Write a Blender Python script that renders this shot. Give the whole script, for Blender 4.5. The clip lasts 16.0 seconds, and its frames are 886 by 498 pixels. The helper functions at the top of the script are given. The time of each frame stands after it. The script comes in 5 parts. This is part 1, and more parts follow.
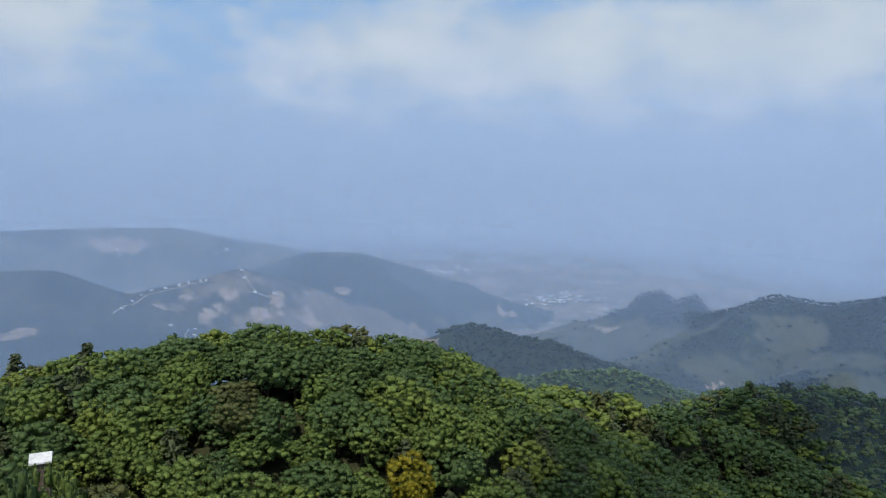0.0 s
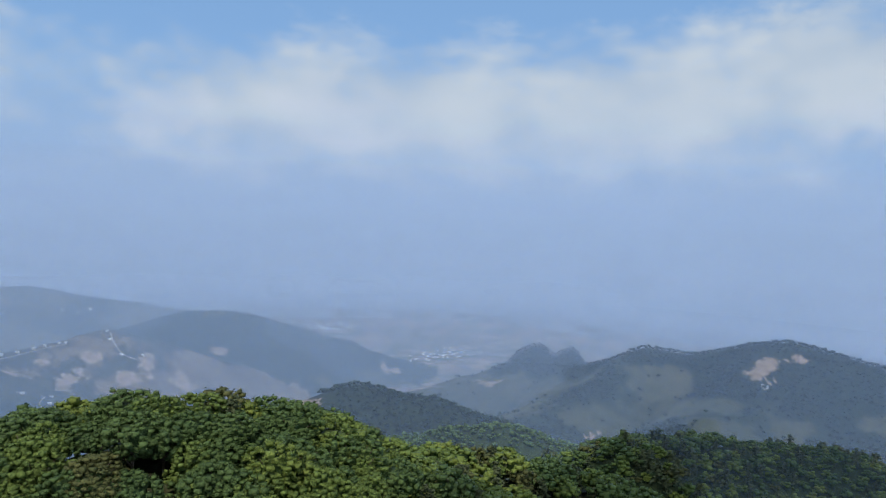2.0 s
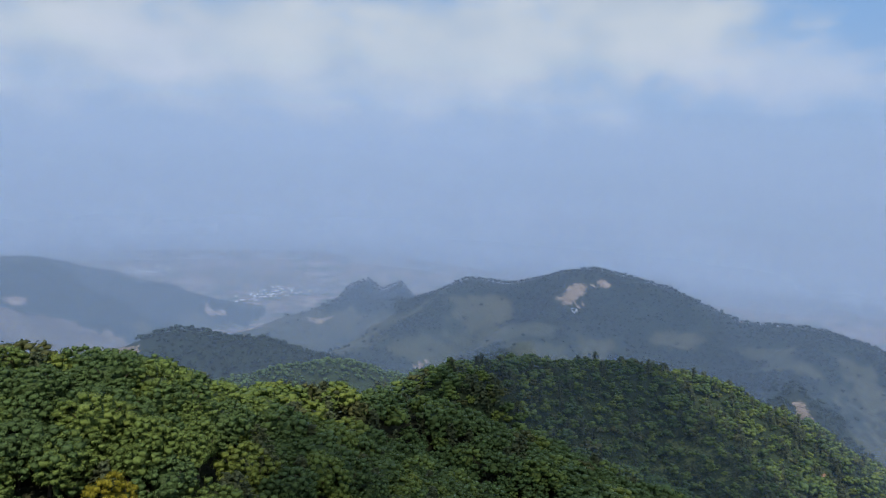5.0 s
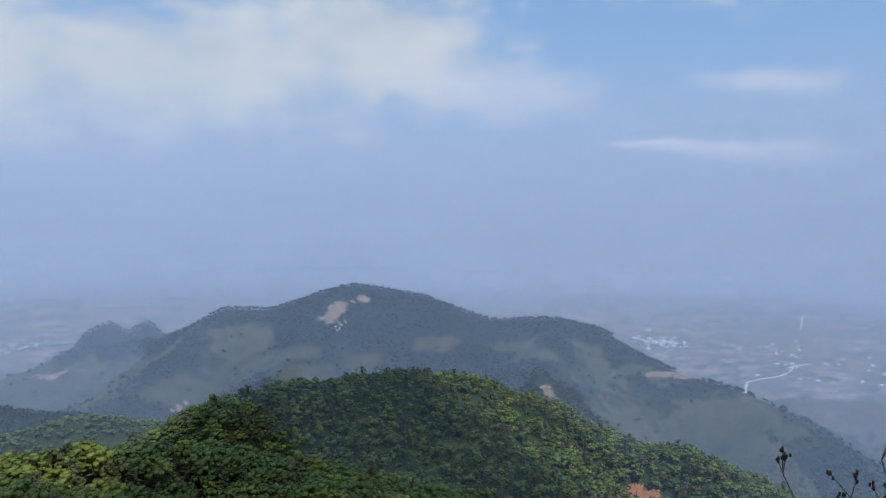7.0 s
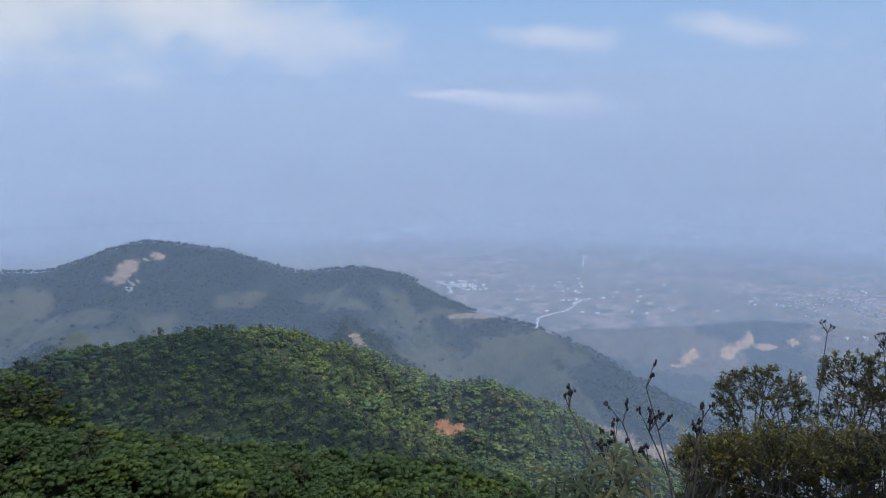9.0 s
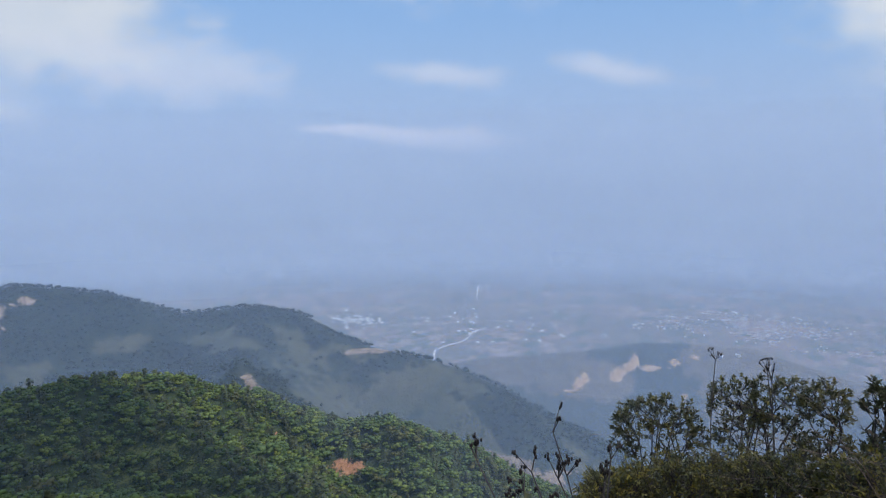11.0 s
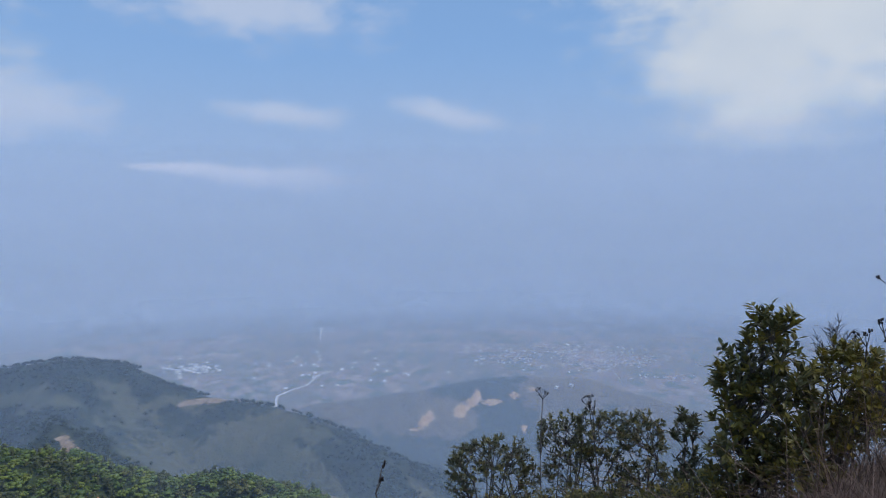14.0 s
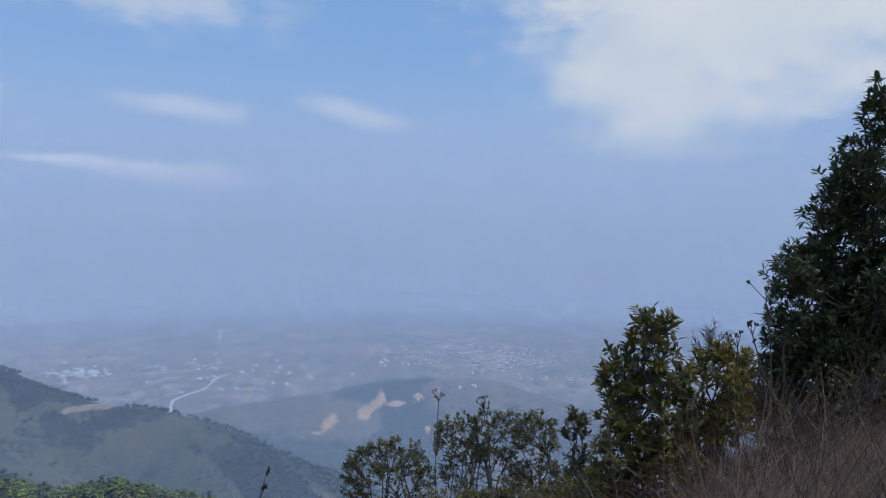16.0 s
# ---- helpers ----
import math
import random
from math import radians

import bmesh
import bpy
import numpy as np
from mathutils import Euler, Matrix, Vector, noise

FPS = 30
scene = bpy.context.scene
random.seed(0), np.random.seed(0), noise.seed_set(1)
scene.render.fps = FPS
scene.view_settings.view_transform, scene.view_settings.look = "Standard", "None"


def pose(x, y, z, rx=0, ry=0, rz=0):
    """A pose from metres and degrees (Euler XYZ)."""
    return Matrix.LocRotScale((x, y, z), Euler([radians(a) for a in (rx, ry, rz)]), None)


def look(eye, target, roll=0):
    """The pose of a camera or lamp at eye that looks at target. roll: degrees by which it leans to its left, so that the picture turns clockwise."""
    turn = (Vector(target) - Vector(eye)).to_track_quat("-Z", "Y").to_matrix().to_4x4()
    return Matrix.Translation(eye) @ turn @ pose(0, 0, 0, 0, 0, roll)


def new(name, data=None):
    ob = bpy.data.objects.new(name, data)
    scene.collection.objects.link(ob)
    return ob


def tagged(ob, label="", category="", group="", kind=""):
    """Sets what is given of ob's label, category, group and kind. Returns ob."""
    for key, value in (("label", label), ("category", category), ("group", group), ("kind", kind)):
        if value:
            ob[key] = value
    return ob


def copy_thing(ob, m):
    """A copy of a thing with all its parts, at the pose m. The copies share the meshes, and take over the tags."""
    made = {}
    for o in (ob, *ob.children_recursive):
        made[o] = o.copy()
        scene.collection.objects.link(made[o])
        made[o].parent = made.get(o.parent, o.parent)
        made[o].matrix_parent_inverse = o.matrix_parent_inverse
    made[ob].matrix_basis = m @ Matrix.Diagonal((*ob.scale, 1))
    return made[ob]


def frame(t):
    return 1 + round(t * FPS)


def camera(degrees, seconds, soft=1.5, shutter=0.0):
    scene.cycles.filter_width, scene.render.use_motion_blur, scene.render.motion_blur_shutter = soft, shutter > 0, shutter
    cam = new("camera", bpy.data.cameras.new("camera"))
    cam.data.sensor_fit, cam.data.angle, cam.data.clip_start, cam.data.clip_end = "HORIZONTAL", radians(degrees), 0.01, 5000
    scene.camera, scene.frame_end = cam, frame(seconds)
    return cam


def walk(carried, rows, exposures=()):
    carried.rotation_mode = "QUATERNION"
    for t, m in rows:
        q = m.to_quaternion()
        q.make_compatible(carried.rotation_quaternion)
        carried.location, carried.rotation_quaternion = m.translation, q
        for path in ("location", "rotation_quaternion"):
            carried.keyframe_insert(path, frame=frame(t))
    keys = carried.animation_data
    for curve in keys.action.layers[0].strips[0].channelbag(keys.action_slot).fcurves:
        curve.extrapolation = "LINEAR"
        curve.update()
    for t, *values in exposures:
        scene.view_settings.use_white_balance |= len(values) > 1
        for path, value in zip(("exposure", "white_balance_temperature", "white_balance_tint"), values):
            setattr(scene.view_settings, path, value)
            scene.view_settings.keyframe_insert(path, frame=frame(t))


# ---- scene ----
cam = camera(64.6, 16.0, soft=1.1)
PATH = [
    (0.0, pose(0.11, -0.01, -0.10, 82.16, -1.27, 0.17)),
    (0.5, pose(0.15, 0.02, -0.03, 84.00, -1.17, -2.40)),
    (1.0, pose(0.17, 0.05, -0.00, 84.83, -0.77, -4.49)),
    (1.5, pose(0.21, -0.05, -0.00, 85.11, -0.45, -6.06)),
    (2.0, pose(0.27, -0.12, 0.03, 86.99, -1.87, -9.31)),
    (2.5, pose(0.34, -0.19, 0.03, 85.04, -0.24, -12.10)),
    (3.0, pose(0.47, -0.26, 0.00, 83.34, 0.47, -13.57)),
    (3.5, pose(0.48, -0.25, -0.03, 82.18, 0.09, -15.70)),
    (6.0, pose(-0.13, 0.08, 0.03, 83.16, 0.29, -29.76)),
    (6.5, pose(-0.20, 0.04, -0.04, 84.16, 2.51, -34.77)),
    (7.0, pose(-0.28, 0.05, -0.09, 84.11, 0.87, -43.54)),
    (7.5, pose(-0.34, 0.08, -0.15, 79.78, 1.45, -47.99)),
    (8.0, pose(-0.29, 0.02, 0.01, 80.22, 0.86, -47.92)),
    (8.5, pose(-0.30, -0.00, 0.02, 81.97, 2.35, -54.33)),
    (9.0, pose(-0.32, 0.04, -0.02, 79.88, 0.27, -59.39)),
    (11.5, pose(-0.08, 0.14, 0.01, 83.45, 0.03, -71.05)),
    (12.0, pose(-0.01, 0.13, 0.02, 84.01, -1.27, -74.86)),
    (12.5, pose(0.02, 0.12, 0.03, 84.77, -0.99, -77.51)),
    (13.0, pose(0.02, 0.10, 0.04, 84.63, 0.17, -79.37)),
    (13.5, pose(0.04, 0.06, 0.03, 85.07, 0.07, -81.65)),
    (14.0, pose(0.01, 0.06, 0.04, 85.77, 0.10, -80.89)),
    (14.5, pose(0.05, 0.06, 0.03, 85.51, -0.07, -81.00)),
    (15.0, pose(0.03, 0.03, 0.03, 85.50, -1.28, -83.86)),
    (15.5, pose(0.02, 0.02, 0.04, 85.98, -1.27, -85.65)),
    (16.0, pose(0.04, -0.01, 0.04, 85.97, -1.26, -88.47)),
]
walk(cam, PATH, [(0.0, 0.06, 6750, 8), (3.5, 0.02, 6700, 9), (6.5, 0.04, 6800, 11), (9.0, 0.19, 6900, 12), (11.5, 0.14, 6800, 12), (13.0, 0.0, 6650, 12), (16.0, -0.01, 6600, 12)])

# ---- world, sun, haze ----
SUN_AZ, SUN_EL = 195.0, 54.0


def polar(az, el, d):
    """A point from its bearing (clockwise from +y), its angle above the horizon and its distance along the ground."""
    return Vector((d * math.sin(radians(az)), d * math.cos(radians(az)), d * math.tan(radians(el))))


class Nodes:
    """Short hand for node trees."""

    def __init__(self, tree):
        self.tree = tree
        tree.nodes.clear()

    def add(self, kind, **values):
        n = self.tree.nodes.new(kind)
        for key, value in values.items():
            if key in n.inputs:
                self.plug(n.inputs[key], value)
            else:
                setattr(n, key, value)
        return n

    def plug(self, socket, value):
        if isinstance(value, bpy.types.NodeSocket):
            self.tree.links.new(value, socket)
        else:
            socket.default_value = value

    def math(self, op, a, b=0.0, clamp=False):
        n = self.tree.nodes.new("ShaderNodeMath")
        n.operation, n.use_clamp = op, clamp
        self.plug(n.inputs[0], a)
        self.plug(n.inputs[1], b)
        return n.outputs[0]

    def mix(self, f, a, b, blend="MIX"):
        n = self.tree.nodes.new("ShaderNodeMix")
        n.data_type, n.blend_type = "RGBA", blend
        self.plug(n.inputs[0], f)
        self.plug(n.inputs[6], a if isinstance(a, bpy.types.NodeSocket) else (*a, 1))
        self.plug(n.inputs[7], b if isinstance(b, bpy.types.NodeSocket) else (*b, 1))
        return n.outputs[2]

    def span(self, v, lo, hi, smooth=True):
        n = self.tree.nodes.new("ShaderNodeMapRange")
        n.interpolation_type = "SMOOTHSTEP" if smooth else "LINEAR"
        self.plug(n.inputs[0], v)
        n.inputs[1].default_value, n.inputs[2].default_value = lo, hi
        return n.outputs[0]

    def noise(self, scale, detail=4.0, rough=0.55, vector=None):
        n = self.tree.nodes.new("ShaderNodeTexNoise")
        n.inputs["Scale"].default_value, n.inputs["Detail"].default_value = scale, detail
        n.inputs["Roughness"].default_value = rough
        if vector is not None:
            self.plug(n.inputs["Vector"], vector)
        return n.outputs["Fac"]

    def scaled(self, vector, s):
        n = self.tree.nodes.new("ShaderNodeVectorMath")
        n.operation = "MULTIPLY"
        self.plug(n.inputs[0], vector)
        n.inputs[1].default_value = s
        return n.outputs[0]


world = bpy.data.worlds.new("sky")
scene.world = world
world.use_nodes = True
w = Nodes(world.node_tree)
sky = w.add("ShaderNodeTexSky", sky_type="NISHITA", sun_disc=False, sun_elevation=radians(SUN_EL), sun_rotation=radians(SUN_AZ), altitude=1800.0, dust_density=2.0)
bright = w.mix(1.0, sky.outputs[0], (0.1, 0.1, 0.1), "MULTIPLY")
way = w.add("ShaderNodeTexCoord").outputs["Generated"]
axes = w.add("ShaderNodeSeparateXYZ", Vector=way)
bearing = w.math("MULTIPLY", w.math("ARCTAN2", axes.outputs[0], axes.outputs[1]), 180 / math.pi)
height = w.math("MULTIPLY", w.math("ARCSINE", axes.outputs[2]), 180 / math.pi)
soft_noise = w.noise(7.0, 5.0, 0.5, w.scaled(way, (1, 1, 1.8)))
fine_noise = w.noise(22.0, 5.0, 0.55, w.scaled(way, (1, 1, 2.2)))
wobble = w.math("ADD", w.math("MULTIPLY", w.math("SUBTRACT", soft_noise, 0.5), 1.5), w.math("MULTIPLY", w.math("SUBTRACT", fine_noise, 0.5), 1.0))


def cloud(az, el, wide, high, lean=0.0):
    u = w.math("DIVIDE", w.math("SUBTRACT", bearing, az), wide)
    v = w.math("DIVIDE", w.math("SUBTRACT", w.math("ADD", height, w.math("MULTIPLY", u, lean)), el), high)
    r = w.math("SQRT", w.math("ADD", w.math("MULTIPLY", u, u), w.math("MULTIPLY", v, v)))
    return w.math("SUBTRACT", 1.0, r)


def union(masks):
    out = masks[0]
    for m in masks[1:]:
        out = w.math("MAXIMUM", out, m)
    return out


CLOUDS = [(4, 7.5, 29, 6.5), (24, 8.0, 19, 6.8), (38, 10.5, 12, 6.8), (-33, 8.5, 13, 7), (104, 10.6, 10.0, 7.6), (112, 13.5, 19, 8.4), (124, 15, 26, 9)]
WISPS = [(67.9, 6.6, 6.4, 1.25, 0.5), (82.8, 6.3, 6.0, 1.3, 1.1), (-13, 7.3, 6, 2.6, 0), (1.5, 7.5, 7, 4, 0), (48, 6.6, 13, 3.4, 0), (66, 14.6, 13, 3.6, 0)]
bank = w.span(w.math("ADD", union([cloud(*c) for c in CLOUDS]), w.math("MULTIPLY", wobble, 0.85)), -0.18, 0.70)
wisp = w.math("MULTIPLY", w.span(w.math("ADD", union([cloud(*c) for c in WISPS]), wobble), 0.0, 0.85), 0.62)
aloft = w.math("MULTIPLY", w.span(height, 16, 26), w.span(soft_noise, 0.42, 0.62))
cover = w.math("MAXIMUM", bank, aloft)
veil = w.math("SUBTRACT", 1.0, w.span(height, -2, 13))
tint = w.mix(w.span(soft_noise, 0.3, 0.7), (0.42, 0.52, 0.66), (0.58, 0.65, 0.73))
tint = w.mix(w.math("MULTIPLY", w.span(bearing, 72, 112), 0.55), tint, (0.70, 0.76, 0.80))
seen = w.mix(0.72, bright, (0.225, 0.435, 0.80))
seen = w.mix(w.math("MULTIPLY", veil, 0.95), seen, w.mix(w.span(bearing, 60, 115), (0.312, 0.422, 0.606), (0.372, 0.482, 0.655)))
seen = w.mix(w.math("MULTIPLY", cover, 0.92), seen, tint)
seen = w.mix(wisp, seen, (0.56, 0.63, 0.76))
low_wisp = w.span(w.math("ADD", union([cloud(61.5, 2.1, 6, 0.6, 0.35), cloud(69.0, 1.45, 6.5, 0.9, 0.3)]), w.math("MULTIPLY", wobble, 1.3)), 0.0, 0.55)
seen = w.mix(low_wisp, seen, (0.72, 0.75, 0.86))
w.add("ShaderNodeOutputWorld", Surface=w.add("ShaderNodeBackground", Color=seen, Strength=1.0).outputs[0])

sun = new("sun", bpy.data.lights.new("sun", "SUN"))
sun.data.energy, sun.data.angle, sun.data.color = 3.2, radians(1.0), (1.0, 0.95, 0.87)
sun.matrix_world = look(polar(SUN_AZ, SUN_EL, 100), (0, 0, 0))

# ---- materials ----


def surface(name, build, rough=0.9, bump=0.0, bump_scale=1.0, translucent=0.0, specular=0.3, metal=0.0):
    m = bpy.data.materials.new(name)
    m.use_nodes = True
    n = Nodes(m.node_tree)
    place = n.add("ShaderNodeNewGeometry").outputs["Position"]
    color = build(n, place)
    p = n.add("ShaderNodeBsdfPrincipled", Roughness=rough, Metallic=metal)
    n.plug(p.inputs["Base Color"], color)
    p.inputs["Specular IOR Level"].default_value = specular
    if bump:
        b = n.add("ShaderNodeBump", Strength=bump, Distance=0.5 / bump_scale)
        n.plug(b.inputs["Height"], n.noise(bump_scale, 5.0, 0.6, place))
        n.plug(p.inputs["Normal"], b.outputs[0])
    out = p.outputs[0]
    if translucent:
        t = n.add("ShaderNodeBsdfTranslucent")
        n.plug(t.inputs["Color"], color)
        out = n.add("ShaderNodeMixShader", Fac=translucent).outputs[0]
        x = out.node
        n.plug(x.inputs[1], p.outputs[0])
        n.plug(x.inputs[2], t.outputs[0])
    n.add("ShaderNodeOutputMaterial", Surface=out)
    return m


def mottled(a, b, c, big=0.02, small=0.3):
    """Three colours mixed at two scales."""
    def build(n, place):
        x = n.mix(n.span(n.noise(big, 4, 0.6, place), 0.38, 0.62), a, b)
        return n.mix(n.math("MULTIPLY", n.span(n.noise(small, 5, 0.65, place), 0.42, 0.7), 0.7), x, c)
    return build


def leafy(a, b, c, grove=0.05, grain=3.2):
    """Leaf colours: each leaf a little different, and each tree as a whole, with near-black blotches by noise."""
    def build(n, place):
        g = n.add("ShaderNodeNewGeometry").outputs["Random Per Island"]
        o = n.add("ShaderNodeObjectInfo").outputs["Random"]
        x = n.mix(n.span(n.math("ADD", n.math("MULTIPLY", o, 0.5), n.math("MULTIPLY", n.noise(grove, 2, 0.5, place), 0.7)), 0.2, 0.95), a, b)
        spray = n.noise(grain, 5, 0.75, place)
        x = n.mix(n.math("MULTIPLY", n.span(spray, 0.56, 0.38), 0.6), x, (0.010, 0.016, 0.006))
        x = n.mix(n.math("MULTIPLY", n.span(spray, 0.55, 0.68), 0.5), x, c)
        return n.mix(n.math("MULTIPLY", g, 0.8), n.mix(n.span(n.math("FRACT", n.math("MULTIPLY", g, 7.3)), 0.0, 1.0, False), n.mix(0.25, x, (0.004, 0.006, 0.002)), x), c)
    return build


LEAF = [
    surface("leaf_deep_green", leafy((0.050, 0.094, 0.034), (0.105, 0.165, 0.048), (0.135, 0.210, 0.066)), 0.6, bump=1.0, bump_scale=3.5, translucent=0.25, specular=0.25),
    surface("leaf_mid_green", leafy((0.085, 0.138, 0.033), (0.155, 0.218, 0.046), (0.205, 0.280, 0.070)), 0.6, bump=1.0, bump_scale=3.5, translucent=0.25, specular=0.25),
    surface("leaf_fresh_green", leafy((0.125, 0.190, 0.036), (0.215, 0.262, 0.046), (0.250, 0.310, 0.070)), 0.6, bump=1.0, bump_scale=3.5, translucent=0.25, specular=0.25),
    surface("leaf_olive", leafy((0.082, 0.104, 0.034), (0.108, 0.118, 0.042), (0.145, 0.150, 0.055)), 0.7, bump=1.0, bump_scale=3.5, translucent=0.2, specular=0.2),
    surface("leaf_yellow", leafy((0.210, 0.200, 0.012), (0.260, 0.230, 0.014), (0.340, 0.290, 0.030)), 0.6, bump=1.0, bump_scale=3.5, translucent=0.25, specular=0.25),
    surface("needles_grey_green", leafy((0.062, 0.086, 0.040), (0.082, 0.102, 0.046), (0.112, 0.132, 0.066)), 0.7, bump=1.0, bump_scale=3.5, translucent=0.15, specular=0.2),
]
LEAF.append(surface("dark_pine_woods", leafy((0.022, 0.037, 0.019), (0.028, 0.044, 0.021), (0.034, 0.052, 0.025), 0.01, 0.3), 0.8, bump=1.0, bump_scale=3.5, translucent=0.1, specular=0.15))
BARK = surface("bark", mottled((0.10, 0.078, 0.058), (0.15, 0.12, 0.095), (0.055, 0.043, 0.033), 0.6, 9.0), 0.95, 0.5, 14.0)
TWIG = surface("grey_brown_twigs", mottled((0.095, 0.078, 0.068), (0.135, 0.112, 0.098), (0.055, 0.045, 0.040), 1.5, 20.0), 0.9)


def terrain(wood_a, wood_b, grass_a, grass_b, soil_a, soil_b, big, small, cover):
    """Woodland, dry grass and bare soil; the mesh's own value 'bare' says where the soil lies open, 'wood' where trees grow."""
    def build(n, place):
        far, near, fine = n.noise(big, 5, 0.6, place), n.noise(small, 6, 0.7, place), n.noise(small * 4.5, 5, 0.7, place)
        bare = n.add("ShaderNodeAttribute", attribute_name="bare").outputs["Fac"]
        wood = n.add("ShaderNodeAttribute", attribute_name="wood").outputs["Fac"]
        trees = n.mix(n.span(n.math("ADD", n.math("MULTIPLY", near, 0.5), n.math("MULTIPLY", fine, 0.5)), 0.36, 0.64), wood_a, wood_b)
        grass = n.mix(n.span(n.math("ADD", n.math("MULTIPLY", near, 0.5), n.math("MULTIPLY", far, 0.5)), 0.38, 0.62), grass_a, grass_b)
        grass = n.mix(n.math("MULTIPLY", n.span(fine, 0.53, 0.66), 0.55), grass, wood_b)
        soil = n.mix(n.span(n.math("ADD", n.math("MULTIPLY", near, 0.6), n.math("MULTIPLY", fine, 0.4)), 0.38, 0.62), soil_a, soil_b)
        ragged = n.math("ADD", n.math("MULTIPLY", n.math("SUBTRACT", near, 0.5), 2.0), n.math("MULTIPLY", n.math("SUBTRACT", fine, 0.5), 1.6))
        x = n.mix(n.span(n.math("ADD", wood, ragged), cover - 0.1, cover + 0.1), grass, trees)
        return n.mix(n.span(n.math("ADD", bare, n.math("MULTIPLY", ragged, 0.45)), 0.36, 0.54), x, soil)
    return build


WOOD_A, WOOD_B = (0.020, 0.034, 0.014), (0.040, 0.062, 0.022)
GROUND = {
    "bank": surface("dry_grass_bank", mottled((0.22, 0.148, 0.115), (0.30, 0.205, 0.158), (0.10, 0.070, 0.052), 0.8, 6.0), 0.95, 0.8, 9.0),
    "near": surface("forest_floor", terrain((0.022, 0.022, 0.012), (0.045, 0.050, 0.020), (0.06, 0.07, 0.02), (0.09, 0.09, 0.03), (0.20, 0.12, 0.06), (0.30, 0.17, 0.09), 0.02, 0.35, 0.3), 0.95, 0.6, 0.8),
    "hill": surface("wooded_slope", terrain(WOOD_A, WOOD_B, (0.085, 0.115, 0.034), (0.150, 0.165, 0.058), (0.30, 0.145, 0.078), (0.38, 0.215, 0.125), 0.012, 0.16, 0.4), 0.95, 1.0, 0.25),
    "mountain": surface("mountain_slope", terrain((0.012, 0.021, 0.010), (0.024, 0.038, 0.016), (0.050, 0.060, 0.027), (0.098, 0.092, 0.048), (0.20, 0.145, 0.10), (0.32, 0.24, 0.17), 0.004, 0.045, 0.45), 0.95, 1.0, 0.09),
    "cliff": surface("eroded_hillside", terrain((0.022, 0.033, 0.016), (0.048, 0.057, 0.027), (0.110, 0.094, 0.056), (0.200, 0.155, 0.100), (0.38, 0.225, 0.11), (0.62, 0.41, 0.22), 0.003, 0.03, 0.5), 0.95, 1.0, 0.05),
    "brown": surface("dry_brown_hillside", terrain((0.032, 0.040, 0.021), (0.066, 0.067, 0.038), (0.150, 0.118, 0.077), (0.250, 0.190, 0.128), (0.27, 0.200, 0.145), (0.40, 0.310, 0.225), 0.004, 0.04, 0.5), 0.95, 1.0, 0.05),
}


def farmland(n, place):
    flat = n.scaled(place, (1, 1, 0))
    warp = n.add("ShaderNodeVectorMath", operation="ADD")
    n.plug(warp.inputs[0], flat)
    n.plug(warp.inputs[1], n.scaled(n.add("ShaderNodeTexNoise", Scale=0.003).outputs["Color"], (50, 50, 0)))
    cells = n.add("ShaderNodeTexVoronoi", Scale=0.013)
    n.plug(cells.inputs["Vector"], n.scaled(warp.outputs[0], (1, 1.7, 0)))
    pick = n.add("ShaderNodeSeparateColor", Color=cells.outputs["Color"])
    x = n.mix(n.span(pick.outputs[0], 0.35, 0.65), (0.235, 0.168, 0.132), (0.155, 0.138, 0.096))
    x = n.mix(n.span(pick.outputs[1], 0.7, 0.8), x, (0.30, 0.225, 0.180))
    x = n.mix(n.span(pick.outputs[2], 0.8, 0.88), x, (0.08, 0.105, 0.06))
    x = n.mix(n.span(n.noise(0.0016, 5, 0.6, flat), 0.46, 0.66), x, (0.135, 0.122, 0.086))
    return n.mix(n.math("MULTIPLY", n.span(n.noise(0.02, 6, 0.75, flat), 0.52, 0.62), 0.6), x, (0.07, 0.085, 0.055))


GROUND["valley"] = surface("valley_farmland", farmland, 0.95)


